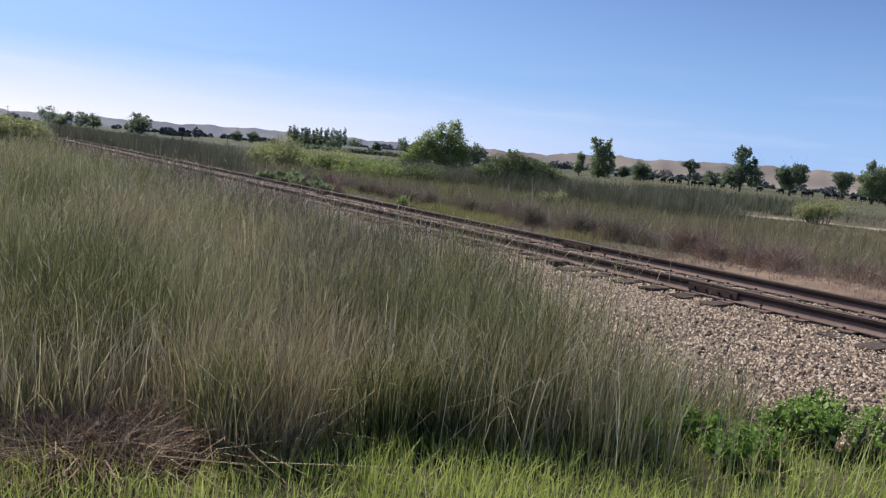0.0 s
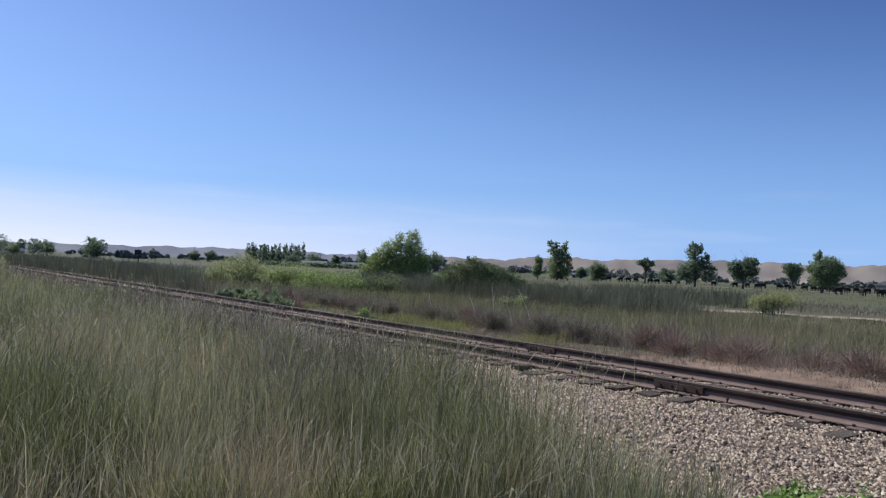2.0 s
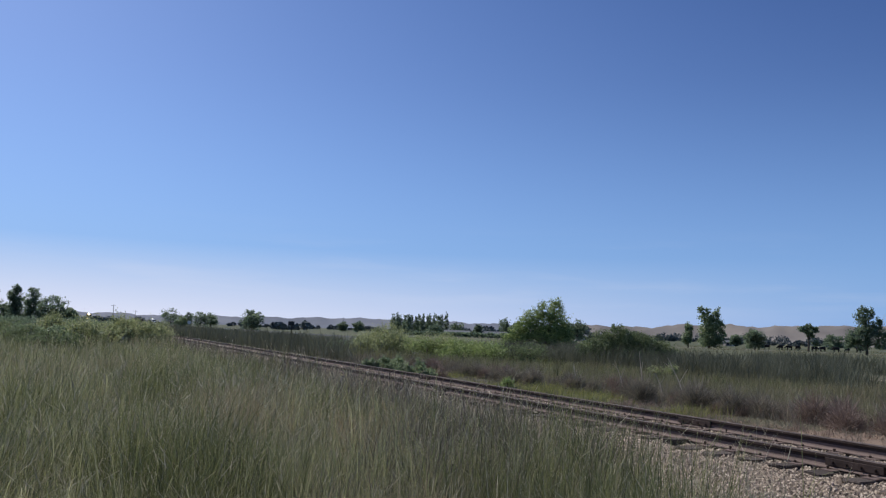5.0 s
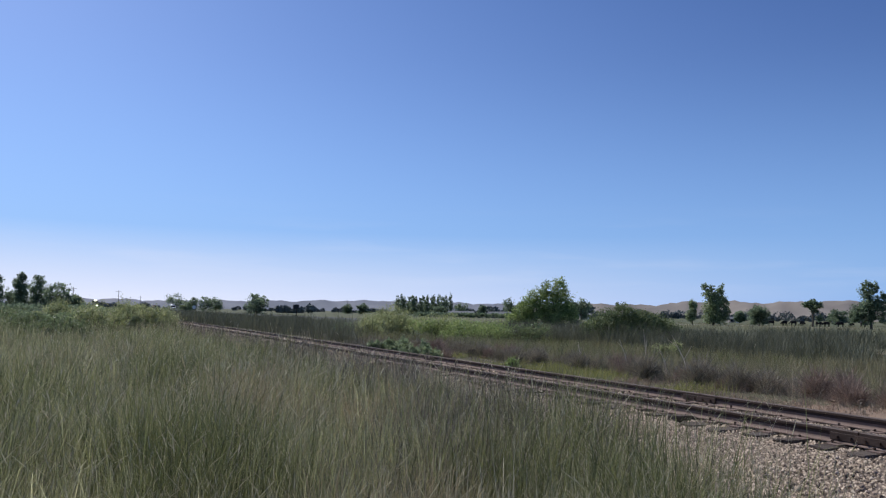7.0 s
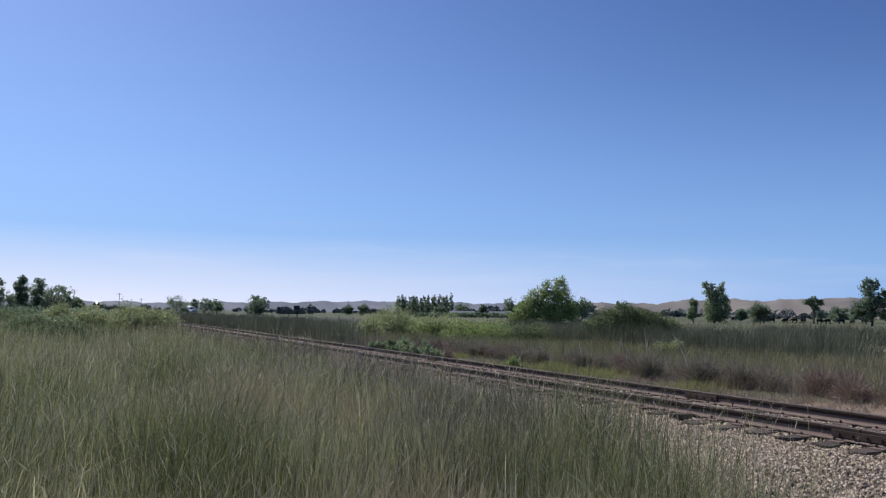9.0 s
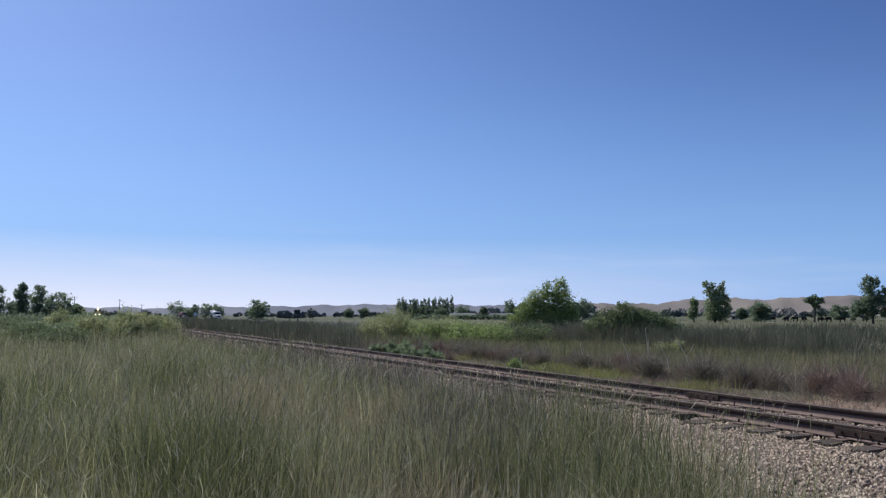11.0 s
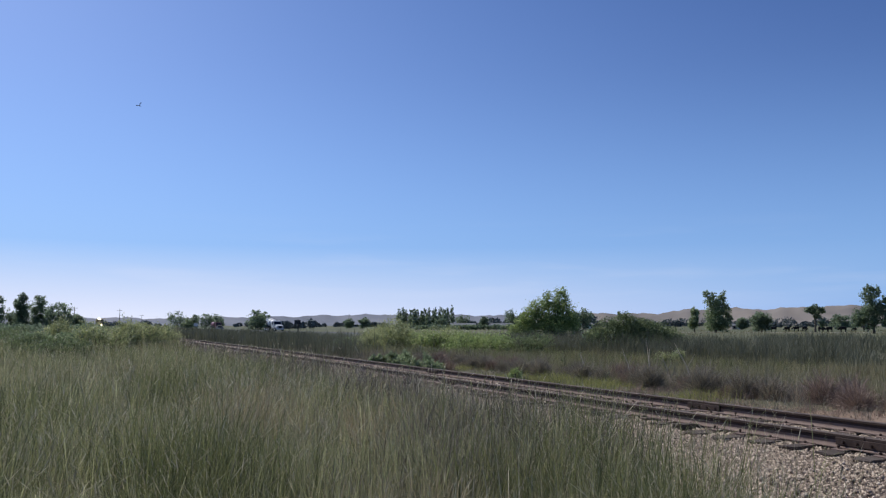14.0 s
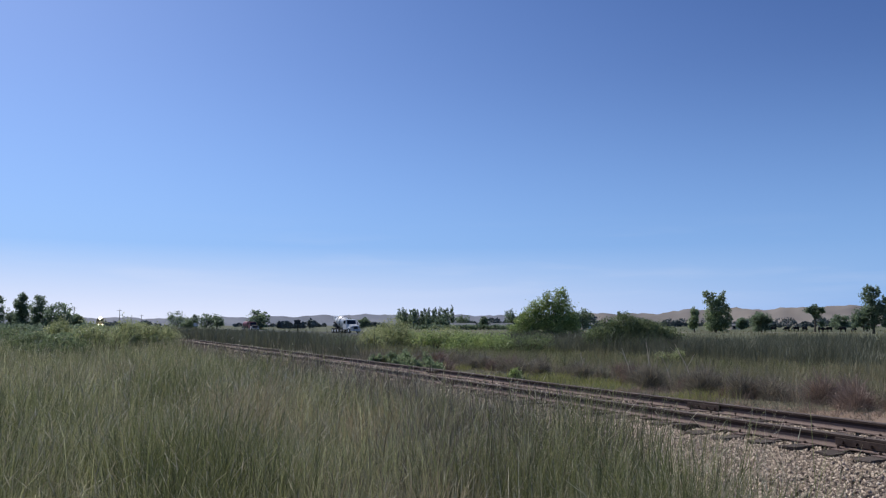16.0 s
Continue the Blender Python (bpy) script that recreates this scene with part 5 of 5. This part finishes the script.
def maroon_truck():
    tr = thing("dump_truck", 0, 0, 0, 0, "dark maroon truck with a loaded flat bed", "truck")
    part("chassis", boxed(8.4, .9, .3, -.6, 0, .85, .03), M_DARK, tr)
    cab = prism([(.8, .75), (2.3, .75), (2.3, 1.7), (2.0, 2.55), (.85, 2.6)], 2.2)
    bmesh.ops.bevel(cab, geom=cab.edges[:], offset=.05, segments=2, affect="EDGES")
    c = part("cab", cab, M_MAROON, tr)
    part("windscreen", boxed(.04, 1.85, .75, 0, 0, 0, .01, Matrix.Translation((2.19, 0, 2.1)) @ Matrix.Rotation(radians(-19), 4, "Y")), M_GLASSD, c)
    for sy in (-1, 1):
        part("side_window", boxed(.8, .03, .55, 1.5, sy * 1.11, 2.1, .01), M_GLASSD, c)
        part("fender", boxed(1.15, .34, .45, 3.05, sy * .95, 1.0, .10), M_WHITE, tr, "white front fender")
    hood = prism([(2.25, .85), (3.75, .85), (3.78, 1.4), (3.5, 1.55), (2.25, 1.75)], 1.65)
    bmesh.ops.bevel(hood, geom=hood.edges[:], offset=.06, segments=2, affect="EDGES")
    part("hood", hood, M_DARK, tr)
    part("bumper", boxed(.22, 2.2, .32, 3.9, 0, .62, .04), M_WHITE, tr)
    part("bed", boxed(5.4, 2.4, .22, -2.2, 0, 1.15, .03), M_DARK, tr)
    part("tank", rod(bmesh.new(), (-4.4, 0, 2.0), (-.9, 0, 2.0), .82, .82, 18), M_MAROON, tr, "dark maroon load on the bed")
    part("headboard", boxed(.12, 2.3, 1.5, .45, 0, 1.95, .02), M_DARK, tr)
    for x in (3.05, -2.6, -3.8):
        for sy in (-1, 1):
            wheel(tr, x, sy * 1.0, .5, .32)
    return tr


def locomotive():
    """Faces -y: the way it runs along the track towards the camera."""
    lo = thing("locomotive", 0, 0, 0, 0, "diesel locomotive with lit headlight and ditch lights", "locomotive")
    part("frame", boxed(3.0, 20.0, .45, 0, 10, 1.35, .05), M_DARK, lo)
    part("pilot", prism([(-1.4, .25), (1.4, .25), (1.5, 1.2), (-1.5, 1.2)], .5, y0=-.6), M_DARK, lo)
    nose = boxed(1.9, 2.2, 1.5, 0, 1.4, 2.3, .12)
    part("nose", nose, M_LOCO, lo)
    c = part("cab", prism([(-1.52, 1.55), (1.52, 1.55), (1.52, 3.7), (1.0, 4.55), (-1.0, 4.55), (-1.52, 3.7)], 2.8, y0=2.4), M_LOCO, lo)
    for x in (-.72, .72):
        part("windscreen", boxed(.85, .05, .7, x, 2.38, 3.45, .01), M_GLASSD, c)
    part("hood", boxed(1.9, 13.8, 2.7, 0, 12.2, 2.9, .1), M_LOCO, lo)
    part("headlight_box", boxed(.8, .25, .42, 0, 2.33, 4.22, .04), M_DARK, lo)
    for x in (-.19, .19):
        part("headlight", rod(bmesh.new(), (x, 2.16, 4.22), (x, 2.2, 4.22), .15, .15, 16), G_HEAD, lo, "lit headlight lens")
    for x in (-.85, .85):
        part("ditch_light", rod(bmesh.new(), (x, -.68, 1.55), (x, -.6, 1.55), .12, .12, 16), G_DITCH, lo, "lit ditch light lens")
    for y0 in (2.5, 13.5):
        b = part("truck_frame", boxed(2.5, 4.0, .45, 0, y0 + 1.9, .75, .05), M_DARK, lo)
        for k in range(3):
            for x in (-.75, .75):
                part("wheel", rod(bmesh.new(), (x - .07, y0 + .3 + 1.6 * k, .5), (x + .07, y0 + .3 + 1.6 * k, .5), .5, .5, 20), M_STEEL, b)
    return lo


def swallow(label):
    b = thing("swallow", 0, 0, 0, 0, label, "bird")
    bm = bmesh.new()
    rod(bm, (0, -.06, 0), (0, .03, 0), .014, .022, 8)
    rod(bm, (0, .03, 0), (0, .08, .004), .022, .008, 8)
    part("body", bm, M_BIRD, b)
    for s in (-1, 1):
        wing = bmesh.new()
        out = [(0, .035), (.07, .055), (.13, .02), (.175, -.05), (.11, -.025), (.05, -.03), (0, -.03)]
        top = [wing.verts.new((s * x, y, .006 + x * .25)) for x, y in out]
        low = [wing.verts.new((s * x, y, x * .25)) for x, y in out]
        wing.faces.new(top)
        wing.faces.new(low[::-1])
        for i in range(len(out)):
            j = (i + 1) % len(out)
            wing.faces.new((top[i], low[i], low[j], top[j]))
        bmesh.ops.recalc_face_normals(wing, faces=wing.faces)
        part("wing", wing, M_BIRD, b)
    tail = bmesh.new()
    for s in (-1, 1):
        rod(tail, (0, -.05, 0), (s * .035, -.14, 0), .012, .003, 4)
    part("tail", tail, M_BIRD, b)
    return b


MIXER, MAROON, LOCO = mixer_truck(), maroon_truck(), locomotive()
BIRD_A, BIRD_B = swallow("small dark swallow flying low over the bushes"), swallow("small dark swallow climbing into the sky")
build_ballast()


def motions():
    yaw = math.degrees(math.atan2(_hd.y, _hd.x)) + 9

    def run(t, delay=0.0, speed=1.0):
        k = (t - 16.0 - delay) * speed
        x, y = TRUCK_0[0] + TRUCK_V[0] * k, TRUCK_0[1] + TRUCK_V[1] * k
        return pose(x, y, float(ground_z(x, y)) + ROAD_UP, 0, 0, yaw)

    times = [float(t) for t in range(0, 17)]
    walk(MIXER, [(t, run(t)) for t in times])
    walk(MAROON, [(t, run(t, 3.09, .961)) for t in times])
    walk(LOCO, [(t, pose(*sp(365 + 8.0 * (16 - t), P_MID, 0), 0, 0, TRACK_AZ)) for t in times])

    def flight(rows):
        """Rows of seconds, bearing, elevation, distance; the bird faces along its way."""
        pts = [(t, Vector((d * math.sin(radians(a)) * math.cos(radians(e)), d * math.cos(radians(a)) * math.cos(radians(e)), CAM_Z + d * math.sin(radians(e)))))
               for t, a, e, d in rows]
        out, last = [], None
        for i, (t, q) in enumerate(pts):
            way = pts[min(i + 1, len(pts) - 1)][1] - pts[max(i - 1, 0)][1]
            turn = math.degrees(math.atan2(-way.x, way.y))
            if last is not None:
                turn = last + max(-80, min(80, (turn - last + 180) % 360 - 180))
            last = turn
            out.append((t, pose(*q, 0, 35 if i % 2 else -35, turn)))
        return out

    walk(BIRD_A, flight(FLIGHT_A))
    walk(BIRD_B, flight(FLIGHT_B))
    # wing beats while the birds are in view
    beats = [0.0] + [12.3 + .1 * k for k in range(24)] + [16.0]
    for bird in (BIRD_A, BIRD_B):
        for wing, side in zip([c for c in bird.children if c.name.startswith("wing")], (-1, 1)):
            walk(wing, [(t, pose(0, 0, 0, 0, side * (24 if k % 2 else -20), 0)) for k, t in enumerate(beats)])


# bearing and elevation of the two birds, degrees, and distance, metres
FLIGHT_A = [(0.0, -75, 6, 60), (6.0, -60, 5, 50), (11.0, -48, 3.5, 30), (12.4, -34.0, 2.0, 21), (12.6, -25.59, 1.71, 23), (12.7, -22.74, 1.94, 28), (12.8, -20.28, 1.89, 33), (12.9, -17.89, 1.68, 39), (13.0, -15.82, 1.38, 45),
            (13.4, -8.5, .5, 75), (14.5, -2.0, .1, 190), (16.0, 3, .1, 330)]
FLIGHT_B = [(0.0, -80, 8, 60), (6.0, -65, 6, 50), (11.0, -50, 4, 40), (12.7, -36.5, 2.0, 24), (13.0, -29.52, 3.03, 26), (13.1, -27.47, 4.13, 30), (13.2, -25.56, 5.1, 34), (13.3, -23.69, 6.25, 38), (13.4, -22.45, 7.47, 42), (13.6, -20.34, 9.97, 46), (13.8, -19.83, 12.58, 42), (14.0, -21.86, 15.01, 36), (14.2, -25.57, 16.52, 31), (14.4, -30.45, 17.58, 29),
            (14.8, -44, 21, 32), (16.0, -75, 22, 50)]
motions()
